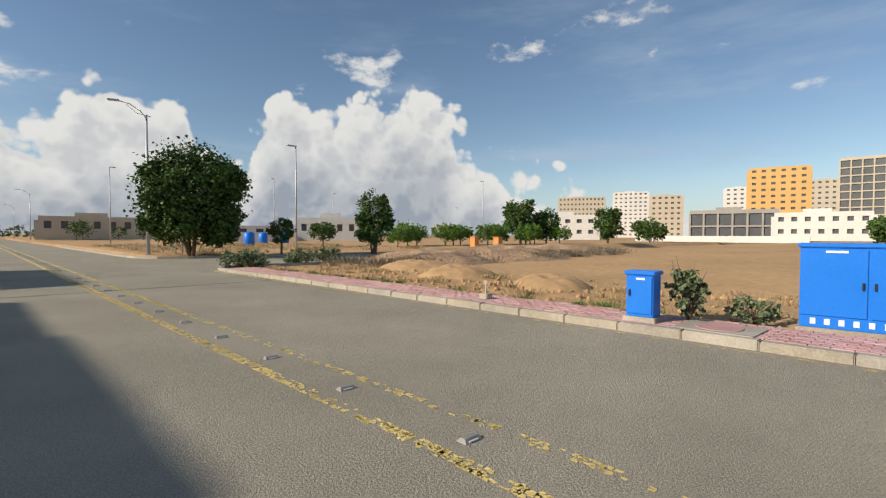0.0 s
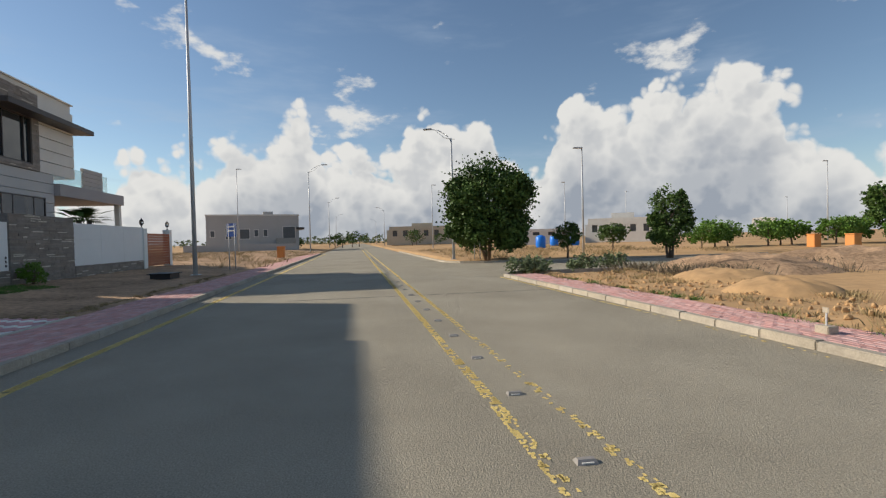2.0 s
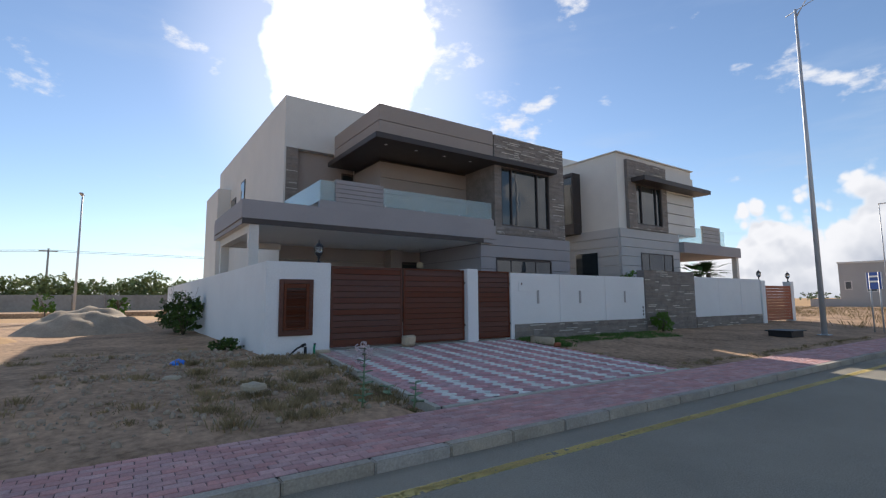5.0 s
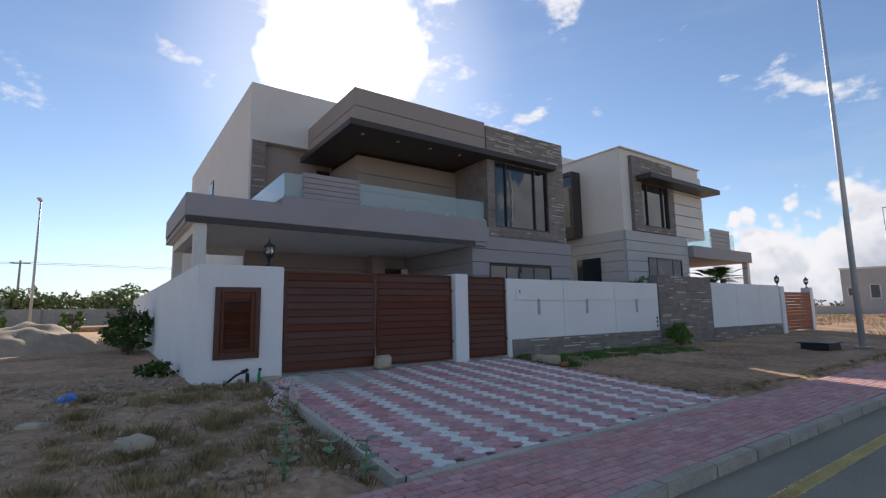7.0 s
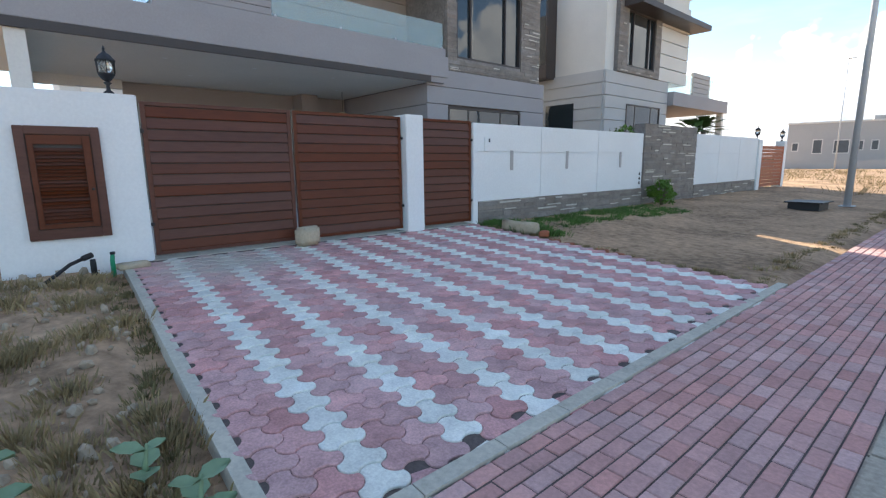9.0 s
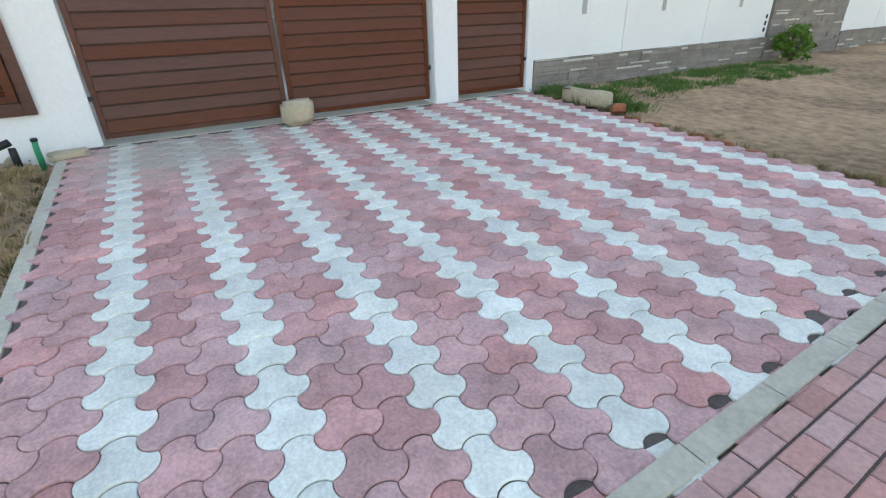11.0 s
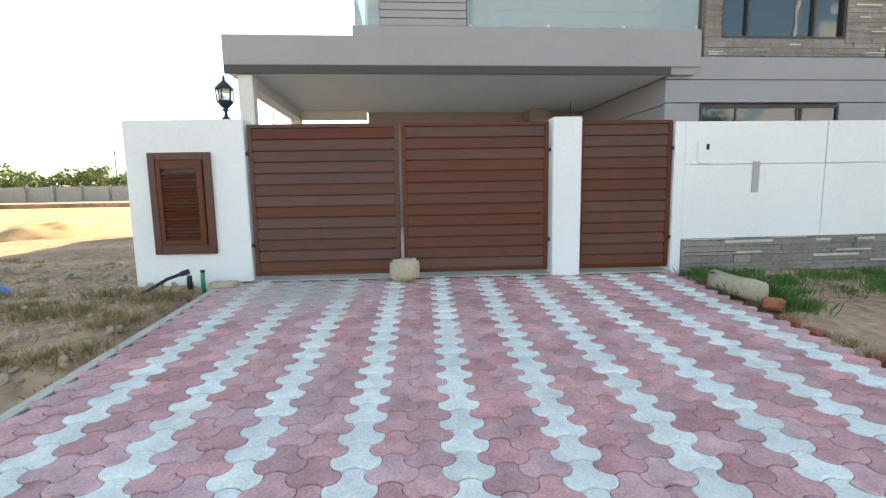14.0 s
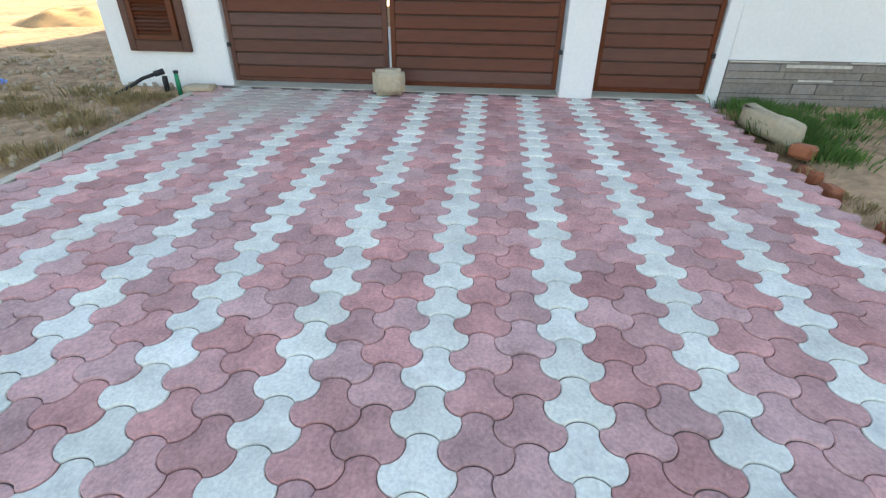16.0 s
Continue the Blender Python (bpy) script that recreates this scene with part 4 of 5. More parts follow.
for k, (x, y, h) in enumerate(((-27.0, -9.5, 1.9), (-21.5, -5.4, 1.8), (-33, -16, 1.8))):
    tree((x, y, gz(x, y)), h, 1.3, 0.5, 500, 0.16, 120 + k, "sapling with light green leaves on open ground", 1, material=M_LEAFBRIGHT)


def shrub(at, r, h, count, leaf, seed, label, material, name="shrub", squash=1.0):
    rnd = random.Random(seed)
    e = empty(name, at, label, "shrub", "verge shrubs")
    bm = bmesh.new()
    for _ in range(9):
        a = rnd.uniform(0, 6.28)
        tube(bm, [(0, 0, -0.03), (math.cos(a) * r * 0.35, math.sin(a) * r * 0.35, h * 0.5), (math.cos(a) * r * 0.7, math.sin(a) * r * 0.7, h * rnd.uniform(0.65, 1.0))], [0.014, 0.010, 0.004], 5)
    part("stems", bm, M_BARK, e)
    blobs = [(0, 0, h * 0.45, r * 0.75, h / r * 0.55)] + [(math.cos(a) * r * 0.6, math.sin(a) * r * 0.6, h * rnd.uniform(0.2, 0.75), r * rnd.uniform(0.25, 0.4), 1.0) for a in [rnd.uniform(0, 6.28) for _ in range(7)]]
    me = blob_leaves(blobs, count, leaf, seed)
    me.materials.append(material)
    c = new("leaves", me)
    c.parent = e


shrub((19.15, -2.75, -0.32), 0.36, 1.05, 1500, 0.075, 200, "grey-green bushy shrub beside the blue cabinet", M_LEAFGREY)
shrub((19.75, -3.45, -0.32), 0.4, 0.4, 700, 0.07, 201, "low grey-green shrub on the verge", M_LEAFGREY)
for k, (x, y, r, h) in enumerate(((18.6, 15.0, 0.9, 0.75), (19.4, 15.3, 0.8, 0.7), (18.9, 14.3, 0.6, 0.6), (22.3, 16.2, 0.9, 0.7), (23.4, 16.0, 0.8, 0.8), (21.4, 15.6, 0.6, 0.5))):
    shrub((x, y, -0.34), r, h, 1300, 0.10, 210 + k, "grey-green leafy shrub on the verge corner", M_LEAFGREY)
shrub((0.32, 13.75, -0.1), 0.48, 0.95, 2600, 0.07, 230, "rounded bright green clipped bush at the stone wall", M_LEAFBRIGHT, "bush")
shrub((-9.6, -2.75, -0.1), 0.8, 2.0, 3200, 0.09, 231, "dark green climbing shrub against the white side wall", M_LEAF)
shrub((-11.4, -2.95, -0.1), 0.9, 1.9, 3200, 0.09, 233, "dark green climbing shrub against the white side wall", M_LEAF)
shrub((-2.2, -2.15, -0.1), 0.5, 0.4, 1000, 0.08, 232, "low dark weeds at the foot of the side wall", M_LEAF)
for k, (x, y) in enumerate(((-2.0, 14.9), (-1.6, 15.6))):
    shrub((x, y, 1.75), 0.5, 0.85, 900, 0.09, 240 + k, "green bush with white blossom behind the wall", M_LEAFBRIGHT, "bush")
tagged(part("planter_bed", boxes((-2.8, 14.0, -0.1, -0.9, 16.4, 1.76)), M_OFFWHITE), "white raised planter behind the stone wall", "planter")


def palm(at, seed, h=2.45):
    rnd = random.Random(seed)
    e = empty("palm", at, "dark green fan palm behind the neighbour's wall", "palm")
    part("trunk", tube(bmesh.new(), [(0, 0, 0), (0, 0, h * 0.55), (0.02, 0, h)], [0.14, 0.13, 0.11], 10), M_BARK, e)
    for k in range(22):
        a, up = rnd.uniform(0, 6.28), rnd.uniform(-0.1, 0.9)
        bm = bmesh.new()
        d, L = Vector((math.cos(a), math.sin(a), 0)), rnd.uniform(0.9, 1.3)
        for j in range(9):
            f = (j - 4) * 0.16
            t = d.copy()
            t.rotate(Matrix.Rotation(f, 3, "Z"))
            p0 = Vector((0, 0, h)) + d * 0.25 * L + Vector((0, 0, up * 0.3))
            p1 = p0 + t * L * 0.75 + Vector((0, 0, up * 0.6 - 0.15))
            sd = t.cross(Vector((0, 0, 1))) * 0.035
            m = p0.lerp(p1, 0.5) + Vector((0, 0, 0.06))
            vs = [bm.verts.new(v) for v in (p0, m + sd, p1, m - sd)]
            bm.faces.new(vs)
        tube(bm, [(0, 0, h - 0.05), Vector((0, 0, h)) + d * 0.25 * L + Vector((0, 0, up * 0.3))], [0.012, 0.01], 5)
        part("frond", bm, M_LEAF, e)


palm((-1.6, 19.9, 0.0), 5)
palm((-1.9, 21.3, 0.0), 6, 2.6)


def milkweed(at, h, seed, flowers=True):
    """Upright broad-leaved weed with paired leaves and flower heads."""
    rnd = random.Random(seed)
    e = empty("milkweed", at, "tall grey-green milkweed with pale flower heads in dry soil" if flowers else "small broad-leaved green weed at the driveway's edge", "plant")
    part("stem", tube(bmesh.new(), [(0, 0, 0), (0.02, 0.01, h * 0.5), (0.0, 0.03, h)], [0.016, 0.013, 0.008], 8), M_WEED, e)
    n = int(h / 0.085)
    for k in range(n):
        z = h * (k + 0.7) / n
        for s in (0, 1):
            a = k * 1.57 + s * math.pi + rnd.uniform(-.3, .3)
            L = rnd.uniform(0.11, 0.17) * (1.1 - 0.4 * k / n)
            bm = bmesh.new()
            d, sd = Vector((math.cos(a), math.sin(a), 0.45)), Vector((-math.sin(a), math.cos(a), 0))
            o = Vector((0.01, 0.015, z))
            mid = [o + d * L * f + Vector((0, 0, -0.25 * L * f * f)) for f in (0, 0.3, 0.65, 1.0)]
            wd = (0.05, 0.42, 0.40, 0.04)
            rows = [[bm.verts.new(m + sd * L * wdt * q + Vector((0, 0, abs(q) * 0.12 * L))) for q in (-1, 0, 1)] for m, wdt in zip(mid, wd)]
            for r0, r1 in zip(rows, rows[1:]):
                for i in (0, 1):
                    bm.faces.new((r0[i], r0[i + 1], r1[i + 1], r1[i])).smooth = True
            part("leaf", bm, M_WEED, e)
    if flowers:
        for k in range(11):
            c = Vector((rnd.uniform(-.10, .10), rnd.uniform(-.10, .10), h * (rnd.uniform(0.90, 1.08) if k < 8 else rnd.uniform(0.72, 0.88))))
            bm = bmesh.new()
            for _ in range(26):
                q = c + Vector((rnd.gauss(0, 1), rnd.gauss(0, 1), rnd.gauss(0, 1))).normalized() * 0.042
                bmesh.ops.create_icosphere(bm, subdivisions=1, radius=0.011, matrix=Matrix.Translation(q))
            tube(bm, [(0, 0.02, c.z - 0.12), c], [0.004, 0.004], 5)
            part("flower_head", bm, M_FLOWER, e)


milkweed((5.42, -1.30, -0.30), 0.86, 1)
milkweed((5.75, -0.62, -0.32), 0.36, 2, False)
milkweed((5.1, -0.75, -0.31), 0.22, 3, False)


def tufts(name, spots, blade_h, per, spread, seed, material, label, category="grass"):
    """Clumps of thin bent blades, all in one mesh."""
    rnd = random.Random(seed)
    verts, faces = [], []
    for x, y, s in spots:
        z = gz(x, y) - 0.01
        for _ in range(int(per * s)):
            a, r = rnd.uniform(0, 6.28), abs(rnd.gauss(0, 1)) * spread * s
            px, py = x + math.cos(a) * r, y + math.sin(a) * r
            hh = blade_h * rnd.uniform(0.4, 1.2) * min(1.4, s)
            lean = rnd.uniform(0.1, 0.7) * hh
            dx, dy = math.cos(a) * lean, math.sin(a) * lean
            b = rnd.uniform(0, 6.28)
            wx, wy = math.cos(b) * 0.006, math.sin(b) * 0.006
            i = len(verts)
            verts += [(px - wx, py - wy, z), (px + wx, py + wy, z), (px + dx * 0.5 + wx * .7, py + dy * 0.5 + wy * .7, z + hh * 0.65), (px + dx, py + dy, z + hh)]
            faces.append((i, i + 1, i + 2, i + 3))
    me = bpy.data.meshes.new(name)
    me.from_pydata(verts, [], faces)
    me.materials.append(material)
    return tagged(new(name, me), label, category, kind="stuff")


rg = random.Random(77)
tufts("dry_grass", [(rg.uniform(0.5, 5.6), rg.uniform(-3.4, -0.55), rg.uniform(0.5, 1.3)) for _ in range(95)], 0.10, 170, 0.13, 1, M_DRYGRASS, "dry straw-coloured grass tufts on the bare plot")
tufts("dry_grass", [(rg.uniform(-3, 5.6), rg.uniform(-12, -2.5), rg.uniform(0.4, 1.1)) for _ in range(110)], 0.10, 100, 0.16, 2, M_DRYGRASS, "dry straw-coloured grass tufts on the bare plot")
tufts("edge_weeds", [(0.6 + k * 0.17 + rg.uniform(-.1, .1), -0.54 + rg.gauss(0, .08), rg.uniform(0.4, 1.0)) for k in range(31)], 0.085, 110, 0.10, 3, M_WEEDGRASS, "olive weeds along the driveway's edge")
tufts("lawn_grass", [(rg.uniform(0.12, 1.5) ** 1.0, rg.uniform(6.4, 13.2), rg.uniform(0.5, 1.0)) for _ in range(150)], 0.10, 110, 0.16, 4, M_GRASS, "green grass strip at the foot of the wall")
tufts("lawn_edge_grass", [(rg.uniform(0.3, 5.6), 6.15 + abs(rg.gauss(0, .12)), rg.uniform(0.4, 0.8)) for _ in range(46)] + [(5.7 - 0.04 * yy + rg.gauss(0, .1), yy, rg.uniform(0.4, 0.9)) for yy in [6.2 + k * 0.28 for k in range(50)]], 0.10, 100, 0.10, 5, M_DRYGRASS, "dry grass fringe round the bare lawn")
tufts("slab_grass", [(rg.uniform(0.15, 1.9), 6.38 + abs(rg.gauss(0, .16)), rg.uniform(0.7, 1.2)) for _ in range(46)], 0.12, 190, 0.13, 14, M_GRASS, "fresh green grass round the stone slab")
tufts("gate_post_weeds", [(0.30, 4.45, 0.7), (0.28, 4.62, 0.6), (0.33, 4.33, 0.6)], 0.06, 160, 0.07, 6, M_GRASS, "green weeds at the gate post's foot")
tufts("verge_grass", [(rx(rg.uniform(19.2, 24), y), y, rg.uniform(0.6, 1.6)) for y in [rg.uniform(-6, 15) for _ in range(110)]], 0.11, 70, 0.20, 7, M_DRYGRASS, "dry grey grass tufts on the far verge")
tufts("verge_weeds", [(rx(19.25 + abs(rg.gauss(0, .2)), y), y, rg.uniform(0.6, 1.2)) for y in [rg.uniform(-5, 13) for _ in range(30)]], 0.10, 130, 0.12, 8, M_GRASS, "green weeds along the far footpath")
tufts("scrub_band", [(rg.uniform(23, 44), 12 + rg.uniform(-2.5, 5.0), rg.uniform(0.8, 2.0)) for _ in range(220)], 0.30, 60, 0.30, 9, M_SCRUB, "dark dry scrub on the earth bank")
tufts("far_verge_scrub", [(rg.uniform(-14, 6.5) - 1, rg.uniform(26, 70), rg.uniform(0.8, 2.0)) for _ in range(130)] + [(rg.uniform(18.5, 40), rg.uniform(27, 60), rg.uniform(0.8, 2.0)) for _ in range(130)], 0.25, 50, 0.4, 10, M_DRYGRASS, "dry straw grass on the verge beyond the junction")


def clods(name, spots, seed, material, label):
    rnd = random.Random(seed)
    bm = bmesh.new()
    for x, y, s in spots:
        m = Matrix.Translation((x, y, gz(x, y) + s * 0.15)) @ Euler((rnd.random() * 6, rnd.random() * 6, rnd.random() * 6)).to_matrix().to_4x4() @ Matrix.Diagonal((s, s * rnd.uniform(.6, 1), s * rnd.uniform(.4, .8), 1))
        bmesh.ops.create_icosphere(bm, subdivisions=1, radius=0.5, matrix=m)
    for v in bm.verts:
        v.co += noise.noise_vector(v.co * 9) * 0.02
    return tagged(part(name, bm, material), label, "stones", kind="stuff")


clods("gravel", [(rg.uniform(-2, 5.7), rg.uniform(-5.5, -0.5), rg.choice((0.03, 0.04, 0.05, 0.08, 0.12))) for _ in range(1100)], 1, M_CLOD, "pale stones and clods strewn on the plot")
clods("earth_clods", [(rx(rg.uniform(19.4, 22.8), y), y, rg.choice((0.03, 0.04, 0.06, 0.08, 0.12, 0.17))) for y in [rg.uniform(-5, 13) for _ in range(800)]], 2, M_SAND, "sandy clods heaped along the far verge")
rt = empty("plastic_bag", (0.25, -3.4, -0.10), "crumpled blue plastic bag on the plot", "rubbish")
bm = bmesh.new()
bmesh.ops.create_icosphere(bm, subdivisions=3, radius=0.2)
for v in bm.verts:
    v.co = Vector((v.co.x * 1.4, v.co.y, max(-0.02, v.co.z * 0.55))) + noise.noise_vector(v.co * 8) * 0.06
part("bag", bm, M_BLUE, rt)

# sand heap and bank on the open ground to the side


def heap(name, at, r, h, seed, material, label):
    bm = bmesh.new()
    bmesh.ops.create_grid(bm, x_segments=34, y_segments=34, size=r)
    for v in bm.verts:
        d = v.co.length / r
        v.co.z = h * max(0, math.cos(min(1, d) * math.pi / 2)) ** 1.3 * (1 + 0.35 * noise.noise(v.co * 1.3 + Vector((seed, 0, 0)))) - 0.06 - 0.45 * min(1.0, d) ** 5 + 0.10 * noise.noise(v.co * 3.1) * max(0.0, 1 - d) + 0.05 * noise.noise(v.co * 8) * max(0.0, 1 - d)
    for f in bm.faces:
        f.smooth = True
    ob = tagged(part(name, bm, material), label, "heap")
    ob.location = at
    return ob


heap("sand_heap", (-14, -6.2, -0.1), 3.2, 1.1, 1, M_CLOD, "grey-brown heap of sand on open ground")
heap("sand_heap", (-9, -9.5, -0.1), 2.6, 0.5, 2, M_SAND, "low heap of sand on open ground")
heap("sand_heap", (-2, -14, -0.1), 2.6, 0.6, 3, M_SAND, "low heap of sand on open ground")
for k, (x, y, r, h) in enumerate(((27, 12.5, 4, 0.5), (33, 13.0, 5, 0.6), (40, 13.5, 5, 0.6), (22.3, 5.5, 1.6, 0.22), (21.6, 1.5, 1.3, 0.2), (23.5, 9.0, 2.0, 0.22))):
    heap("earth_bank", (x, y, -0.15), r, h, 10 + k, M_SOIL if k < 3 else M_SAND, "low bank of dug earth with scrub")

# ---------------------------------------------------------------- street furniture


def cabinet(at, W, D, H, label, doors=1, turn=0.0):
    e = empty("utility_cabinet", at, label, "cabinet", "blue utility cabinets")
    e.rotation_euler = (0, 0, turn)
    part("plinth", boxes((-D / 2 - 0.04, -W / 2 - 0.04, -0.05, D / 2 + 0.04, W / 2 + 0.04, 0.07), bevel=0.008), M_KERB, e, "pale concrete plinth")
    part("body", boxes((-D / 2, -W / 2, 0.07, D / 2, W / 2, H - 0.06), bevel=0.008), M_BLUE, e)
    part("lid", boxes((-D / 2 - 0.03, -W / 2 - 0.03, H - 0.06, D / 2 + 0.03, W / 2 + 0.03, H), bevel=0.012), M_BLUE, e)
    dw = W / doors
    for k in range(doors):
        y0 = -W / 2 + k * dw
        d = part("door", boxes((-D / 2 - 0.018, y0 + 0.02, 0.12 + (0.12 if doors > 1 else 0), -D / 2 - 0.001, y0 + dw - 0.02, H - 0.09), bevel=0.004), M_BLUE, e)
        hy = y0 + (dw - 0.07 if k == 0 else 0.05)
        part("handle", boxes((-D / 2 - 0.04, hy, H * 0.5, -D / 2 - 0.019, hy + 0.025, H * 0.5 + 0.10), bevel=0.004), M_BLACK, d)
        part("label_plate", boxes((-D / 2 - 0.022, y0 + dw * 0.3, H - 0.13, -D / 2 - 0.0181, y0 + dw * 0.62, H - 0.10)), M_WHITE, d)
    if doors > 1:
        for k in range(9):
            part("vent", boxes((-D / 2 - 0.006, -W / 2 + 0.06 + k * W / 9.6, 0.12, -D / 2 - 0.0005, -W / 2 + 0.12 + k * W / 9.6, 0.20)), M_WHITE, e)


cabinet((18.62, -2.28, -0.30), 0.40, 0.34, 0.76, "small bright blue steel utility cabinet on the footpath", 1, radians(6))
cabinet((19.85, -4.75, -0.32), 1.45, 0.5, 1.22, "large bright blue double-door utility cabinet on a plinth", 2, radians(6))
mk = empty("marker_post", (18.65, 1.0, -0.31), "small white marker plate on a concrete block", "marker")
part("block", boxes((-0.09, -0.11, 0, 0.09, 0.11, 0.12), bevel=0.012), M_KERB, mk)
part("stake", boxes((-0.008, -0.01, 0.12, 0.008, 0.01, 0.36)), M_STEEL, mk)
part("plate", boxes((-0.014, -0.05, 0.30, -0.006, 0.05, 0.38), bevel=0.003), M_KERB, mk)
mh = empty("manhole_cover", (18.75, -3.3, PATH_Z), "round red manhole cover in a pale concrete square", "manhole")
part("surround", boxes((-0.38, -0.5, 0.002, 0.38, 0.5, 0.014)), M_KERB, mh)
part("cover", tube(bmesh.new(), [(0, 0, 0.014), (0, 0, 0.024)], [0.30, 0.29], 28), M_BRICKPAVE, mh)


def arm_lamp(at, h, heading, label, double=False):
    e = empty("street_lamp", at, label, "street lamp", "street lamps")
    e.rotation_euler = (0, 0, heading)
    part("base_plate", boxes((-0.2, -0.2, 0, 0.2, 0.2, 0.03), bevel=0.005), M_STEEL, e)
    part("pole", tube(bmesh.new(), [(0, 0, 0.03), (0, 0, h * 0.5), (0, 0, h)], [0.105, 0.085, 0.05], 14), M_STEEL, e)
    k = h / 9.0
    part("arm", tube(bmesh.new(), [(0, 0, h - 0.25 * k), (-0.35 * k, 0, h + 0.25 * k), (-0.9 * k, 0, h + 0.6 * k), (-1.5 * k, 0, h + 0.75 * k)], [0.04, 0.035, 0.03, 0.028], 8), M_STEEL, e)
    part("brace", tube(bmesh.new(), [(0.25 * k, 0, h - 0.1 * k), (-0.5 * k, 0, h + 0.05 * k), (-1.1 * k, 0, h + 0.55 * k)], [0.02, 0.018, 0.015], 6), M_STEEL, e)
    part("lamp_head", boxes((-2.1 * k, -0.14, h + 0.72 * k, -1.45 * k, 0.14, h + 0.82 * k), bevel=0.03), M_STEEL, e)
    return e


def plain_lamp(at, h, heading, label):
    e = empty("street_lamp", at, label, "street lamp", "street lamps")
    e.rotation_euler = (0, 0, heading)
    part("pole", tube(bmesh.new(), [(0, 0, 0), (0, 0, h * 0.5), (0, 0, h)], [0.085, 0.07, 0.045], 12), M_STEEL, e)
    part("lamp_head", boxes((-0.75, -0.12, h - 0.02, 0.05, 0.12, h + 0.08), bevel=0.03), M_STEEL, e)


arm_lamp((3.75, 19.3, -0.25), 14.0, radians(180), "very tall tapered galvanised street lamp pole on the verge")
arm_lamp((17.6, 26.9, -0.2), 8.2, radians(-20), "galvanised street lamp with a curved arm at the junction")
arm_lamp((2.6, 70.0, -0.2), 12.2, radians(180), "galvanised street lamp with a curved arm beside the road")
arm_lamp((1.4, 115, -0.2), 11.2, radians(180), "galvanised street lamp with a curved arm beside the road")
arm_lamp((0.0, 155, -0.2), 9.6, radians(180), "galvanised street lamp with a curved arm beside the road")
arm_lamp((15.1, 125.6, -0.2), 9.6, 0, "galvanised street lamp with a curved arm beside the road")
arm_lamp((13.1, 185.6, -0.2), 9.2, 0, "galvanised street lamp with a curved arm beside the road")
plain_lamp((-8.6, 72.8, -0.2), 13.0, radians(180), "plain galvanised street lamp with a flat head")
plain_lamp((21.5, 70.0, -0.2), 10.0, radians(200), "plain galvanised street lamp with a flat head")
plain_lamp((28.7, 30.8, -0.2), 8.3, radians(0), "plain galvanised street lamp with a flat head")
plain_lamp((44.8, 72.9, -0.2), 10.6, radians(20), "plain galvanised street lamp with a flat head")
plain_lamp((65.8, 90.3, -0.2), 10.6, radians(200), "plain galvanised street lamp with a flat head")
plain_lamp((66.7, 45.4, 0.0), 9.5, radians(0), "plain galvanised street lamp with a flat head")
plain_lamp((116.2, 102, -0.2), 10, radians(0), "plain galvanised street lamp with a flat head")
plain_lamp((-28.9, -8.2, -0.1), 8.8, radians(180), "plain galvanised street lamp with a flat head")


def sign(at, h, W, H, heading, label, text=""):
    e = empty("street_sign", at, label, "sign", "blue street signs")
    e.rotation_euler = (0, 0, heading)
    for s in (-1, 1):
        part("post", tube(bmesh.new(), [(0, s * W * 0.3, 0), (0, s * W * 0.3, h)], [0.03, 0.03], 10), M_STEEL, e)
    b = part("board", prism([(-0.02, -W / 2), (0.02, -W / 2), (0.02, W / 2), (-0.02, W / 2)], h - H, h), M_SIGNBLUE, e, "blue board with a pale rim")
    for a in (-W / 2, W / 2 - 0.03):
        part("rim", boxes((-0.024, a, h - H, 0.024, a + 0.03, h)), M_WHITE, e)
    if text:
        cu = bpy.data.curves.new("number", "FONT")
        cu.body, cu.size, cu.extrude, cu.align_x = text, H * 0.5, 0.003, "CENTER"
        o = new("number", cu)
        o.data.materials.append(M_WHITE)
        o.parent = e
        o.matrix_local = pose(-0.028, 0, h - H * 0.85, 90, 0, -90)
        part("text_bar", boxes((-0.027, -W * 0.3, h - H * 0.24, -0.021, W * 0.3, h - H * 0.14)), M_WHITE, e)
    else:
        for k in range(2):
            part("text_bar", boxes((-0.027, -W * 0.32, h - H * (0.3 + 0.3 * k), -0.021, W * 0.32, h - H * (0.2 + 0.3 * k))), M_WHITE, e)


sign((4.3, 23.4, -0.28), 2.65, 0.75, 0.75, radians(60), "blue street name sign on two steel posts")
sign((19.1, 26.3, -0.2), 1.75, 0.62, 0.5, radians(90), "small blue street number sign on two posts", "29")
for x, y in ((45.6, 24.0), (46.3, 27.7), (3.9, 39.8)):
    e = empty("utility_box", (x, y, -0.12), "orange-brown painted utility box on the verge", "utility box", "orange boxes")
    part("body", boxes((-0.3, -0.35, 0, 0.3, 0.35, 0.95), bevel=0.02), M_ORANGE, e)
    part("cap", boxes((-0.34, -0.39, 0.95, 0.34, 0.39, 1.02), bevel=0.02), M_ORANGE, e)
dr = empty("drain_box", (3.2, 17.3, -0.25), "open black drainage box on the verge", "drain box")
part("box", boxes((-0.4, -0.5, 0, 0.4, -0.44, 0.22), (-0.4, 0.44, 0, 0.4, 0.5, 0.22), (-0.4, -0.44, 0, -0.34, 0.44, 0.22), (0.34, -0.44, 0, 0.4, 0.44, 0.22), (-0.34, -0.44, 0, 0.34, 0.44, 0.04)), M_BLACK, dr)
part("lid", boxes((-0.5, -0.58, 0.22, 0.5, 0.58, 0.26), bevel=0.01), M_BLACK, dr)

# ---------------------------------------------------------------- far buildings


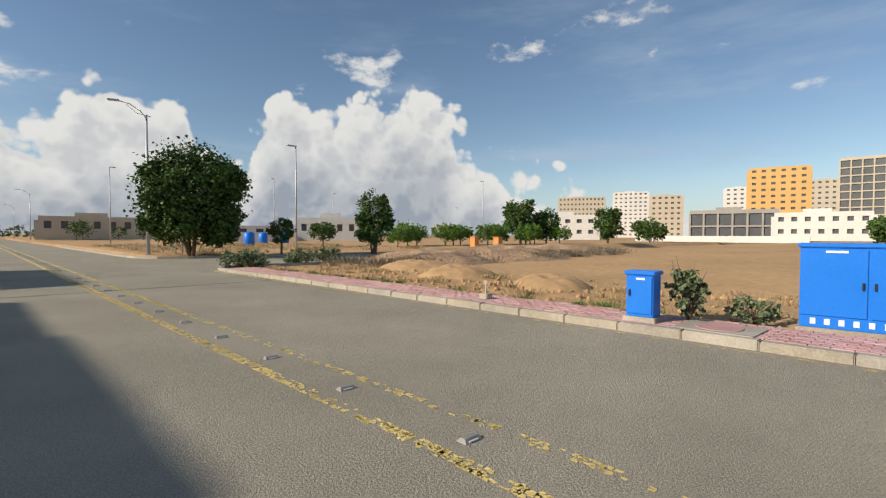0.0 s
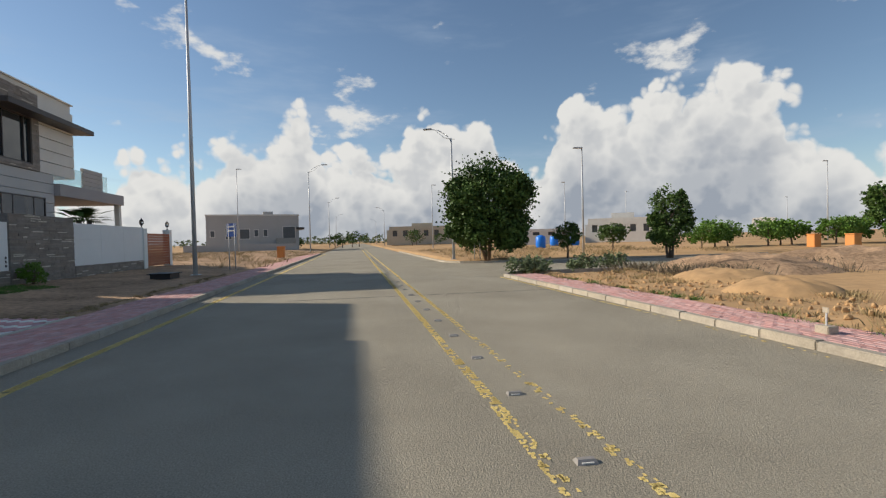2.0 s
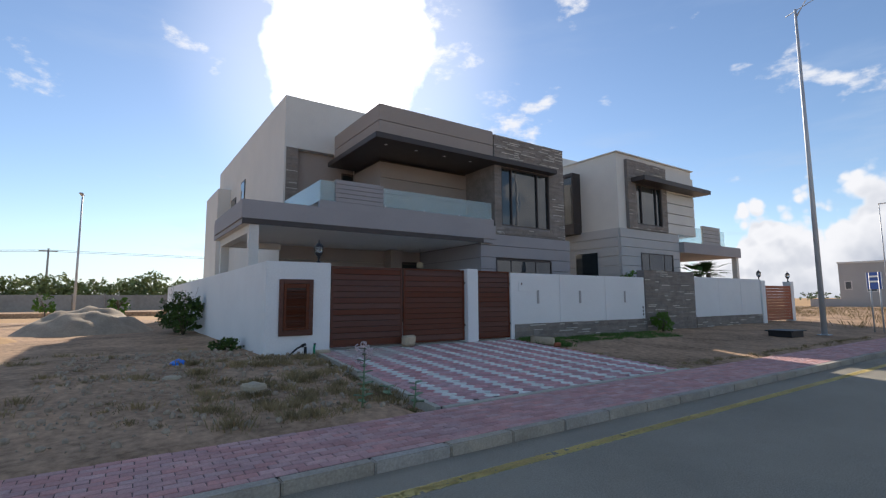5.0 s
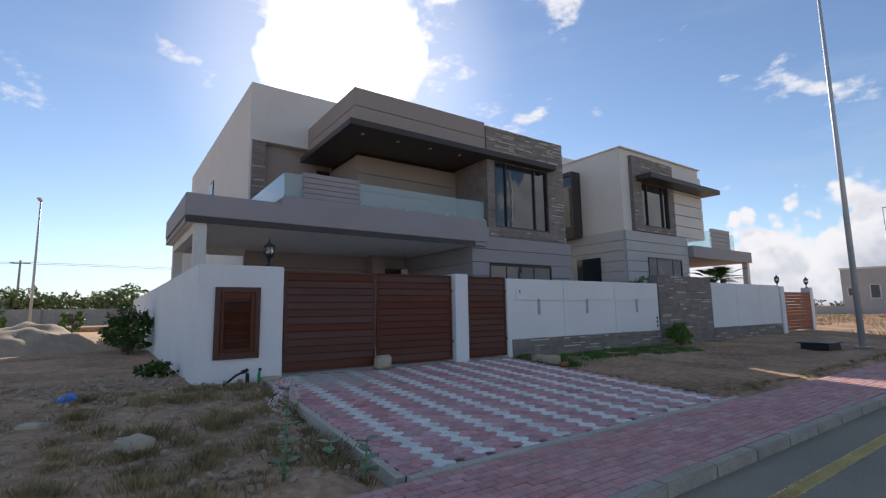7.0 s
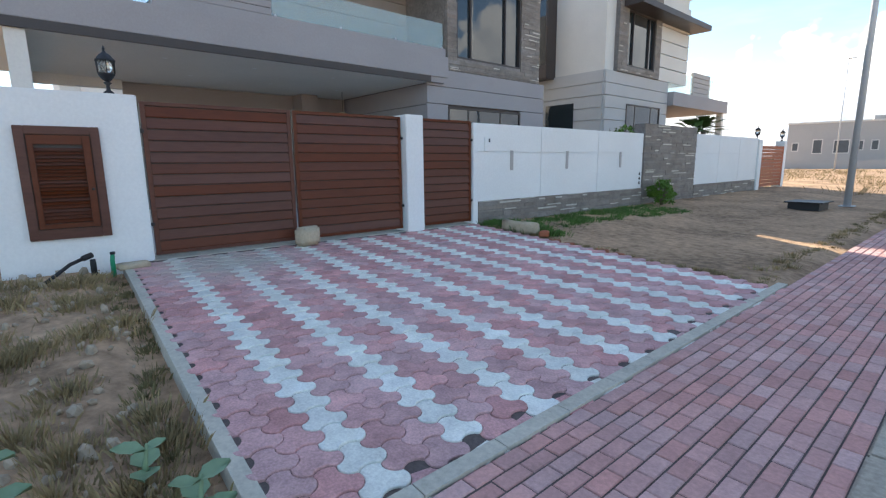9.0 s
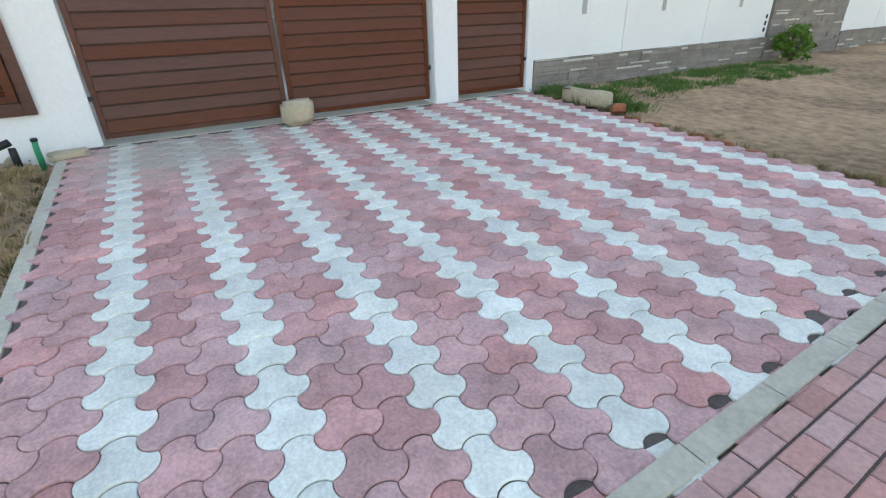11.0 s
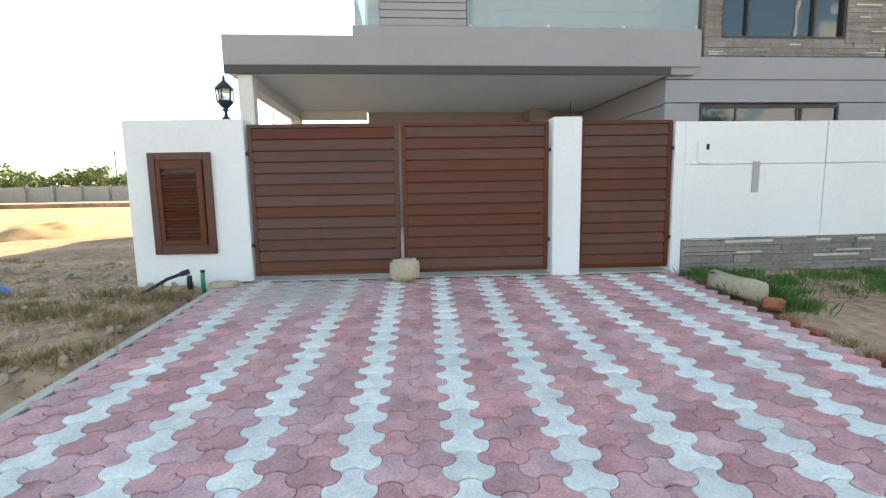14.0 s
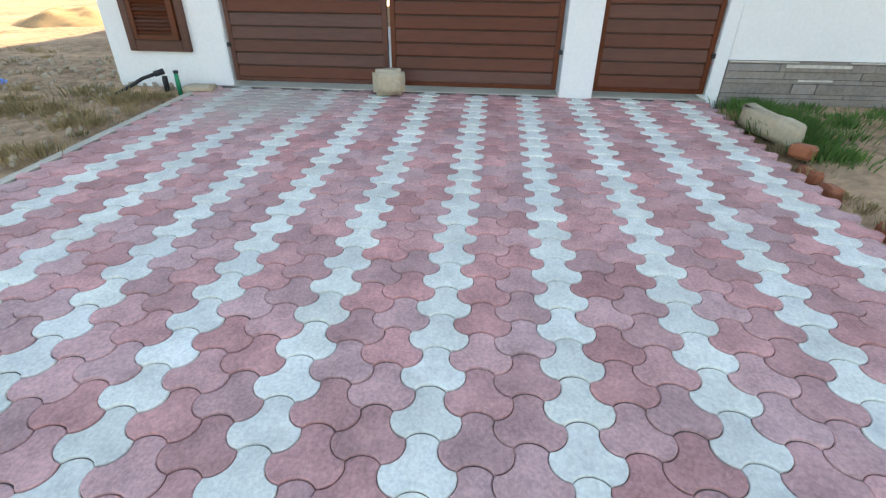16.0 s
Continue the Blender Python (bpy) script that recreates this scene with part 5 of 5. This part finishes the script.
def block_building(name, a, b, depth, h, storeys, bays, wall, label, gap=0.42, frame=False, roofbits=True):
    """A building whose seen face runs from a to b (left to right), with real recessed windows, or frame storeys closed
    by dark panels for the shade inside.
    """
    A, B = Vector((a[0], a[1], 0)), Vector((b[0], b[1], 0))
    W = (B - A).length
    ang = math.atan2(B.y - A.y, B.x - A.x)
    e = empty(name, Matrix.Translation((a[0], a[1], a[2])) @ pose(0, 0, 0, 0, 0, math.degrees(ang)), label, "building", "distant buildings")
    sh = h / storeys
    core = boxes((0.0, 0.6, 0, W, depth, h))
    # a frame building's solid core is coloured dark, as the shade within its storeys
    part("core", core, M_FARDARK if frame else wall, e)
    bw = W / bays
    for s in range(storeys + 1):
        z = s * sh
        part("floor_band", boxes((-0.1, 0.0, z - (0.15 if s else 0), W + 0.1, 0.598, z + (sh * (1 - gap) if s < storeys and not frame else 0.35))), wall, e)
    for k in range(bays + 1):
        x = k * bw
        wd = bw * (0.28 if not frame else 0.07)
        part("pier", boxes((x - wd, 0.02, 0, x + wd, 0.597, h)), wall, e)
    if roofbits:
        part("roof_parapet", boxes((-0.1, 0, h + 0.35, W + 0.1, 0.4, h + 1.0)), wall, e)
        part("stair_head", boxes((W * 0.3, depth * 0.3, h - 0.05, W * 0.6, depth * 0.6, h + 2.0)), wall, e)
    for s in range(storeys):
        for k in range(bays):
            z0 = s * sh + (sh * (1 - gap) if not frame else 0.36)
            wd = bw * (0.28 if not frame else 0.07)
            # window panes; in a frame building, dark fillings that imitate interior shade
            part("window", boxes((k * bw + wd, 0.45, z0, (k + 1) * bw - wd, 0.59, (s + 1) * sh - 0.16)), M_FARDARK, e)
    return e


block_building("apartment_building", (301.7, 70.8, 0), (307.1, 46.1, 0), 26, 36, 11, 6, M_ORANGEFACADE, "tall apricot apartment block in the distance")
block_building("apartment_building", (269.2, 29.3, 0), (271.5, -6.5, 0), 28, 33, 10, 10, M_FARBEIGE, "tall unfinished beige frame building in the distance", frame=True)
block_building("apartment_building", (385.9, 59.9, 0), (388.1, 42.3, 0), 20, 36, 11, 5, M_FARBEIGE, "beige apartment block in the distance")
block_building("apartment_building", (413.6, 116, 0), (417.8, 99, 0), 20, 37, 11, 4, M_FARWHITE, "pale apartment block in the distance")
block_building("apartment_building", (348, 171.2, 0), (358.3, 150, 0), 22, 33, 11, 7, M_FARWHITE, "white apartment block with balconies in the distance")
block_building("apartment_building", (313.4, 128, 0), (320.1, 111.7, 0), 22, 26, 8, 5, M_FARBEIGE, "beige brown apartment block in the distance")
block_building("apartment_building", (360.8, 227.9, 0), (379.9, 196.3, 0), 22, 33, 8, 12, M_FARBEIGE, "long stepped beige apartment block in the distance")
block_building("unfinished_building", (171.3, 52.7, 0), (177.5, 30.4, 0), 14, 8.2, 2, 6, M_CONCRETE, "raw concrete building under construction", frame=True)
block_building("villa", (158, 27.1, 0), (160.9, 8.3, 0), 12, 6.2, 2, 7, M_FARWHITE, "white two-storey villa in the distance")
block_building("villa", (116.8, 70.9, 0), (124.7, 58.6, 0), 12, 5.6, 2, 5, M_FARWHITE, "white cubic villa with balcony in the distance")
block_building("villa", (50.4, 75.8, -0.2), (61.5, 69.5, -0.2), 10, 3.4, 1, 6, M_FARWHITE, "low white villa beyond the trees")
block_building("villa", (36.5, 76, -0.2), (46.4, 72.5, -0.2), 8, 2.4, 1, 4, M_FARWHITE, "low white villa beyond the trees", roofbits=False, gap=0.3)
block_building("villa", (16.8, 134.6, -0.2), (38.0, 132.5, -0.2), 12, 4.4, 1, 7, M_FARBEIGE, "low beige villa far along the road")


def cubic_villa(a, b, depth, h):
    """A plain rendered box with one row of small upper windows, a darker block standing for a shaded recess, and a flat
    canopy at its road end.
    """
    W = math.hypot(b[0] - a[0], b[1] - a[1])
    ang = math.degrees(math.atan2(b[1] - a[1], b[0] - a[0]))
    e = empty("villa", Matrix.Translation((a[0], a[1], a[2])) @ pose(0, 0, 0, 0, 0, ang), "pale grey cubic villa with small windows beside the road", "building", "distant buildings")
    part("wall", boxes((0, 0, 0, W, depth, h)), M_FARGREY, e)
    part("parapet", boxes((-0.1, -0.1, h, W + 0.1, 0.2, h + 0.25), (-0.1, 0.2, h, 0.15, depth, h + 0.25), (W - 0.15, 0.2, h, W + 0.1, depth, h + 0.25)), M_FARWHITE, e)
    part("stair_head", boxes((W * 0.61, depth * 0.3, h, W * 0.72, depth * 0.6, h + 1.0)), M_FARGREY, e)
    # dark recess at ground level, imitated by a darker block before the wall
    part("porch", boxes((W * 0.74, -0.5, 0, W * 0.96, -0.003, h * 0.36)), M_CONCRETE, e)
    part("canopy", boxes((W * 0.97, -0.8, h * 0.60, W * 1.06, depth * 0.5, h * 0.66)), M_DARK, e)
    for u0, u1, z0, z1 in ((0.045, 0.085, 0.42, 0.58), (0.20, 0.26, 0.36, 0.64), (0.35, 0.45, 0.36, 0.62), (0.505, 0.545, 0.42, 0.60), (0.605, 0.645, 0.42, 0.60), (0.82, 0.955, 0.36, 0.68)):
        f = part("window", boxes((W * u0 - 0.12, -0.06, h * z0 - 0.12, W * u1 + 0.12, -0.003, h * z0), (W * u0 - 0.12, -0.06, h * z1, W * u1 + 0.12, -0.003, h * z1 + 0.12),
                                 (W * u0 - 0.12, -0.06, h * z0, W * u0, -0.003, h * z1), (W * u1, -0.06, h * z0, W * u1 + 0.12, -0.003, h * z1)), M_FARWHITE, e, "pale framed window")
        part("pane", boxes((W * u0, -0.03, h * z0, W * u1, -0.003, h * z1)), M_FARDARK, f)
    part("garden_wall", boxes((-3.0, -6.0, 0, W * 0.95, -5.8, 1.3)), M_FARGREY, e)
    return e


cubic_villa((-17.6, 85.7, -0.2), (-2.0, 89.5, -0.2), 12, 6.6)
block_building("apartment_building", (474.3, 519.8, 0), (491.4, 504.3, 0), 20, 17, 5, 6, M_FARWHITE, "far white apartment block on the horizon")
tagged(part("wall_far", boxes((111, 11.6, -0.1, 111.4, 41.7, 1.1)), M_FARWHITE), "long low white boundary wall across the field", "wall", kind="structure")
for k, (x, y) in enumerate(((38.5, 62), (41.5, 61.5), (33.0, 52.5))):
    e = empty("water_tank", (x, y, -0.2), "blue plastic tank behind the trees", "tank", "blue tanks")
    part("tank", tube(bmesh.new(), [(0, 0, 0), (0, 0, 0.1), (0, 0, 1.3), (0, 0, 1.5), (0, 0, 1.6)], [0.55, 0.62, 0.62, 0.45, 0.15], 18), M_BLUE, e)
    part("rim", tube(bmesh.new(), [(0, 0, 0.6), (0, 0, 0.66)], [0.64, 0.64], 18), M_BLUE, e)

# grey block wall with hedge and a raised road along the far side of the open ground
bk = empty("wall_back", (0, 0, 0), "long grey precast boundary wall with a hedge behind", "wall", kind="structure")
for k in range(46):
    y = -110 + k * 3.0
    part("panel", boxes((-56.0 - 0.10 * y, y + 0.05, -0.2, -55.8 - 0.10 * y, y + 2.95, 2.1), bevel=0.02), M_CONCRETE, bk)
    part("pillar", boxes((-56.05 - 0.10 * y, y - 0.12, -0.2, -55.72 - 0.10 * y, y + 0.05, 2.25)), M_CONCRETE, bk)
rb = random.Random(9)
hedge = blob_leaves([(-59.5 + rb.uniform(-1, 1) - 0.10 * (-110 + k * 1.5), -110 + k * 1.5, 2.3 + rb.uniform(-.2, .5), rb.uniform(1.5, 2.3), 0.9) for k in range(92)], 90000, 0.34, 4)
hedge.materials.append(M_HEDGE)
tagged(new("hedge", hedge), "uneven olive green hedge behind the grey wall", "hedge", kind="stuff")
tagged(part("road_bank", prism([(-44, -110), (-33, -110), (-44, 26), (-55, 26)], -0.3, 0.35), M_SOIL), "low raised road bank across the open ground", "bank", kind="structure")
far = blob_leaves([(rb.uniform(-120, 160), 330 + rb.uniform(-40, 60), 2.0, rb.uniform(3, 5), 0.7) for _ in range(120)], 9000, 1.2, 6)
far.materials.append(M_LEAFGREY)
tagged(new("far_trees", far), "hazy line of distant trees on the horizon", "trees", kind="stuff")
for x, y in ((-68.3, -15.3), (-78, -50), (-62, 25)):
    e = empty("utility_pole", (x, y, -0.2), "concrete power pole carrying thin wires", "pole", "power poles")
    part("pole", tube(bmesh.new(), [(0, 0, 0), (0, 0, 8.6)], [0.16, 0.11], 10), M_CONCRETE, e)
    part("crossarm", boxes((-0.06, -1.0, 8.2, 0.06, 1.0, 8.32)), M_CONCRETE, e)
for dz in (8.2, 8.0):
    tagged(part("power_cable", tube(bmesh.new(), [(-78, -50, dz), (-73, -33, dz - 0.5), (-68.3, -15.3, dz), (-65, 5, dz - 0.5), (-62, 25, dz)], [0.02] * 5, 5), M_BLACK), "thin sagging power cable between poles", "cable")

# ---------------------------------------------------------------- road markings and studs


def worn_line(X, y0, y1, width, keep, seed, label, gaps=()):
    """Flaking paint: small raised chips that survive where the wear noise lets them."""
    verts, faces = [], []
    y = y0
    while y < y1:
        step = 0.032 if y < 12 else 0.3
        nacross = 6 if y < 12 else 2
        for k in range(nacross):
            cx = X + width * ((k + 0.5) / nacross - 0.5)
            v = noise.noise((cx * 9 + seed, y * 7.0, seed)) * 0.6 + noise.noise((cx * 22, y * 20, seed + 3)) * 0.5
            wear = keep + 0.35 * smooth(1.0, 9.0, y)
            if v > 0.45 - wear and not any(a < y < b for a, b in gaps):
                j = lambda s: noise.noise((cx * 31 + s, y * 31, s)) * 0.02
                hw, hl = width / nacross * 0.62, step * 0.62
                i = len(verts)
                for n, (sx, sy) in enumerate(((-1, -1), (1, -1), (1, 1), (-1, 1))):
                    verts.append((rx(cx + sx * hw + j(n), y), y + sy * hl + j(n + 7), ROAD_Z + 0.004))
                faces.append((i, i + 1, i + 2, i + 3))
        y += step
    me = bpy.data.meshes.new("road_marking")
    me.from_pydata(verts, [], faces)
    me.materials.append(M_YELLOW)
    tagged(new("road_marking", me), label, "road marking", kind="structure")


worn_line(13.36, -9, 90, 0.12, 0.47, 1.0, "worn flaking yellow centre line on asphalt")
worn_line(13.92, -9, 90, 0.10, 0.31, 2.0, "worn flaking yellow centre line on asphalt")
worn_line(8.18, -12, 60, 0.14, 0.82, 3.0, "worn yellow edge line along the kerb")
worn_line(17.92, -10, 14, 0.10, 0.18, 4.0, "faded pale edge line along the kerb")
bm = bmesh.new()
vs = [bm.verts.new(p) for p in ((-0.08, -0.05, 0), (0.08, -0.05, 0), (0.08, 0.05, 0), (-0.08, 0.05, 0), (-0.065, -0.02, 0.03), (0.065, -0.02, 0.03), (0.065, 0.02, 0.03), (-0.065, 0.02, 0.03))]
for q in ((3, 2, 1, 0), (4, 5, 6, 7), (0, 1, 5, 4), (1, 2, 6, 5), (2, 3, 7, 6), (3, 0, 4, 7)):
    bm.faces.new([vs[i] for i in q])
stud_me = finish(bm, "body", M_STEELDULL)
st0 = empty("road_stud", (rx(13.64, -7.85), -7.85, ROAD_Z), "grey aluminium wedge road stud between the centre lines", "road stud", "centre line studs")
s = new("body", stud_me)
s.parent = st0
part("reflector", boxes((-0.045, -0.046, 0.008, 0.045, -0.036, 0.016)), M_OFFWHITE, st0)
for k in range(1, 34):
    y = -7.85 + 1.52 * k
    if not 14 < y < 17:
        copy_thing(st0, Matrix.Translation((rx(13.64, y), y, ROAD_Z)))
# road expansion cut
tagged(part("tar_joint", prism([(rx(10.2, 8.6), 8.6), (rx(17.9, 8.9), 8.9), (rx(17.9, 8.94), 8.94), (rx(10.2, 8.64), 8.64)], ROAD_Z + 0.001, ROAD_Z + 0.004), M_BLACK), "thin dark tar joint across the asphalt", "tar joint", kind="structure")

# ---------------------------------------------------------------- kerbs, footpaths, driveway pieces
kerb_line("kerb_left", 7.45, 7.60, -12, 60)
kerb_line("kerb_right", 18.08, 18.25, -12, 14)
kc = empty("kerb_corner", (0, 0, 0), "pale concrete kerb curving round the junction corner", "kerb", kind="structure")


def curved_kerb(pts, parent):
    for a, b in zip(pts, pts[1:]):
        d = (Vector(b) - Vector(a))
        nrm = Vector((-d.y, d.x)).normalized() * 0.15
        part("kerb_stone", prism([a, b, (b[0] + nrm.x, b[1] + nrm.y), (a[0] + nrm.x, a[1] + nrm.y)], -0.60, PATH_Z), M_KERB, parent)


curved_kerb([(rx(18.10 + 1.4 * (1 - math.cos(k * 0.2618)), 14), 14.0 + 1.4 * math.sin(k * 0.2618)) for k in range(7)][::-1], kc)
curved_kerb([(40, 15.4), (19.4, 15.42)], kc)
curved_kerb([(19.3, 25.2), (40, 25.2)], kc)
curved_kerb([(rx(17.97, 60), 60), (rx(17.97, 29), 29), (rx(18.1, 27.5), 27.5), (rx(18.9, 26), 26), (rx(20.3, 25.2), 25.2)], kc)


def brick_me(L, B, name, material):
    bm = bmesh.new()
    g, c, t = 0.004, 0.006, 0.06
    lo = [bm.verts.new(p) for p in ((g, g, -t), (B - g, g, -t), (B - g, L - g, -t), (g, L - g, -t))]
    mi = [bm.verts.new(p) for p in ((g, g, -c), (B - g, g, -c), (B - g, L - g, -c), (g, L - g, -c))]
    hi = [bm.verts.new(p) for p in ((g + c, g + c, 0), (B - g - c, g + c, 0), (B - g - c, L - g - c, 0), (g + c, L - g - c, 0))]
    for r, q in ((lo, mi), (mi, hi)):
        for i in range(4):
            bm.faces.new((r[i], r[(i + 1) % 4], q[(i + 1) % 4], q[i]))
    bm.faces.new(hi)
    return finish(bm, name, material)


def add_copy(store, me, x, y, z, rot, tilt):
    """Append a turned copy of me's geometry to the lists in store."""
    verts, faces = store
    i = len(verts)
    m = Matrix.Translation((x, y, z)) @ Matrix.Rotation(rot, 4, "Z") @ Matrix.Rotation(tilt, 4, "X")
    verts += [tuple(m @ v.co) for v in me.vertices]
    faces += [tuple(i + k for k in p.vertices) for p in me.polygons]


def brick_path(name, X0, X1, y0, y1, near, far0, far1, label):
    e = empty(name, (0, 0, 0), label, "pavement", kind="structure")
    part("bedding", prism([(rx(X0, far0), far0), (rx(X1, far0), far0), (rx(X1, far1), far1), (rx(X0, far1), far1)], -0.58, PATH_Z - 0.009), M_JOINT, e)
    for a, b in ((far0, y0 - 0.002), (y1 + 0.002, far1)):
        part("far_paving", prism([(rx(X0, a), a), (rx(X1, a), a), (rx(X1, b), b), (rx(X0, b), b)], PATH_Z - 0.008, PATH_Z), M_BRICKPAVE, e)
    L, B = 0.215, 0.1075
    n = int((X1 - X0) / B)
    me = brick_me(L, B, "brick", M_BRICKPAVE)
    store, rot, r = ([], []), math.atan(-SKEW), random.Random(int(X0 * 10))
    for k in range(n):
        y = y0 + (L / 2 if k % 2 else 0)
        while y < y1 - L:
            X = X0 + k * (X1 - X0) / n
            z = PATH_Z + r.uniform(-0.003, 0.003)
            if near[0] <= y < near[1]:
                s = new("brick", me)
                s.parent, s.location, s.rotation_euler = e, (rx(X, y), y, z), (r.uniform(-.012, .012), 0, rot)
            else:
                add_copy(store, me, rx(X, y), y, z, rot, r.uniform(-.012, .012))
            y += L
    big = bpy.data.meshes.new("bricks")
    big.from_pydata(*[store[0], [], store[1]])
    big.materials.append(M_BRICKISLAND)
    o = tagged(new("bricks", big), kind="stuff")
    o.parent = e


brick_path("pavement_left", 6.12, 7.45, -10.0, 24.0, (0.2, 3.9), -40, 60, "red brick paver footpath beside the house")
brick_path("pavement_right", 18.25, 19.35, -8.0, 13.6, (-20, -20), -40, 13.7, "dusty red brick paver footpath beside the field")

# driveway of interlocking three-lobed pavers: hexagons whose sides bulge out and in by turns
PITCH, ROW = 0.204, 0.2356
BOW = 0.034                       # how far a side bulges
SLOPE = -0.050


def paver_outline(inset=0.0):
    """Plan of one paver, its round head towards +y, its two lobes towards -y."""
    side = ROW / math.sqrt(3)
    corners = [(side * math.cos(math.radians(60 * k)), side * math.sin(math.radians(60 * k))) for k in range(6)]
    out = []
    for k in range(6):
        (ax, ay), (bx, by) = corners[k], corners[(k + 1) % 6]
        nx, ny = (ax + bx) / 2, (ay + by) / 2
        ln = math.hypot(nx, ny)
        sign = 1 if k % 2 else -1
        for i in range(7):
            u = i / 7
            d = sign * BOW * (1 - (2 * u - 1) ** 2) ** 0.8
            out.append((ax + (bx - ax) * u + nx / ln * d, ay + (by - ay) * u + ny / ln * d))
    n, res = len(out), []
    for i, (x, y) in enumerate(out):
        (px, py), (qx, qy) = out[i - 1], out[(i + 1) % n]
        tx, ty = qx - px, qy - py
        ln = math.hypot(tx, ty)
        res.append((x - ty / ln * inset, y + tx / ln * inset))
    return res


def paver_me(name, material):
    bm = bmesh.new()
    rings = []
    for inset, z in ((0.0016, -0.05), (0.0016, -0.0045), (0.0060, 0.0)):
        rings.append([bm.verts.new((-y, x, z)) for x, y in paver_outline(inset)])
    n = len(rings[0])
    for r, q in zip(rings, rings[1:]):
        for i in range(n):
            bm.faces.new((r[i], r[(i + 1) % n], q[(i + 1) % n], q[i]))
    bm.faces.new(rings[2])
    bmesh.ops.recalc_face_normals(bm, faces=bm.faces)
    bmesh.ops.triangulate(bm, faces=[f for f in bm.faces if len(f.verts) > 4])
    return finish(bm, name, material)


def build_driveway():
    e = empty("driveway", (0, 0, 0), "driveway of interlocking pink pavers with white stripes", "driveway", kind="structure")
    x1 = 5.98
    bed = bmesh.new()
    prism([(0.0, -0.30), (rx(x1, -0.3), -0.30), (rx(x1, 5.98), 5.98), (0.0, 5.98)], -0.55, -0.012, bed)
    for v in bed.verts:
        if v.co.z > -0.1:
            v.co.z += SLOPE * v.co.x
    part("bedding", bed, M_JOINT, e)
    pink, white = paver_me("paver", M_PINK), paver_me("paver", M_WHITEPAVE)
    stores = {0: ([], []), 1: ([], [])}
    r = random.Random(12)
    ncol0 = -14
    for c in range(ncol0 - 2, 18):
        yc = 2.652 + c * PITCH
        if yc < -0.36 or yc > 6.02:
            continue
        is_white = c % 3 == 0
        k = 0
        while True:
            x = 0.20 + (k + (0.5 if c % 2 else 0.0)) * ROW
            k += 1
            if x > rx(6.0, yc) + 0.115:
                break
            z = SLOPE * x + r.uniform(-0.0025, 0.0025) - (0.0075 if x > rx(6.0, yc) - 0.02 else 0.0)
            me = white if is_white else pink
            if x > 3.55 and 0.2 < yc < 5.6:
                s = new("paver", me)
                s.parent, s.location, s.rotation_euler = e, (x, yc, z), (r.uniform(-.010, .010), r.uniform(-.010, .010), r.uniform(-.012, .012))
            else:
                add_copy(stores[is_white], me, x, yc, z, r.uniform(-.012, .012), r.uniform(-.010, .010))
    for key, m in ((0, M_PINKISLAND), (1, M_WHITEISLAND)):
        big = bpy.data.meshes.new("pavers")
        big.from_pydata(stores[key][0], [], stores[key][1])
        big.materials.append(m)
        o = tagged(new("pavers", big), kind="stuff")
        o.parent = e
    # concrete edging
    y = -0.30
    while y < 5.95:
        part("edging", prism([(rx(6.0, y), y + 0.004), (rx(6.11, y), y + 0.004), (rx(6.11, y + 0.6), y + 0.596), (rx(6.0, y + 0.6), y + 0.596)], -0.55, PATH_Z + 0.014), M_EDGING, e)
        y += 0.6
    bm = bmesh.new()
    prism([(0.1, -0.40), (6.0, -0.40), (6.0, -0.305), (0.1, -0.305)], -0.55, 0.002, bm)
    for v in bm.verts:
        if v.co.z > -0.1:
            v.co.z += SLOPE * v.co.x
    part("edging", bm, M_EDGING, e)
    bm = boxes((-0.30, -0.02, -0.3, 0.085, 6.06, -0.005))
    part("threshold", bm, M_EDGING, e, "grey concrete threshold under the gates")


build_driveway()
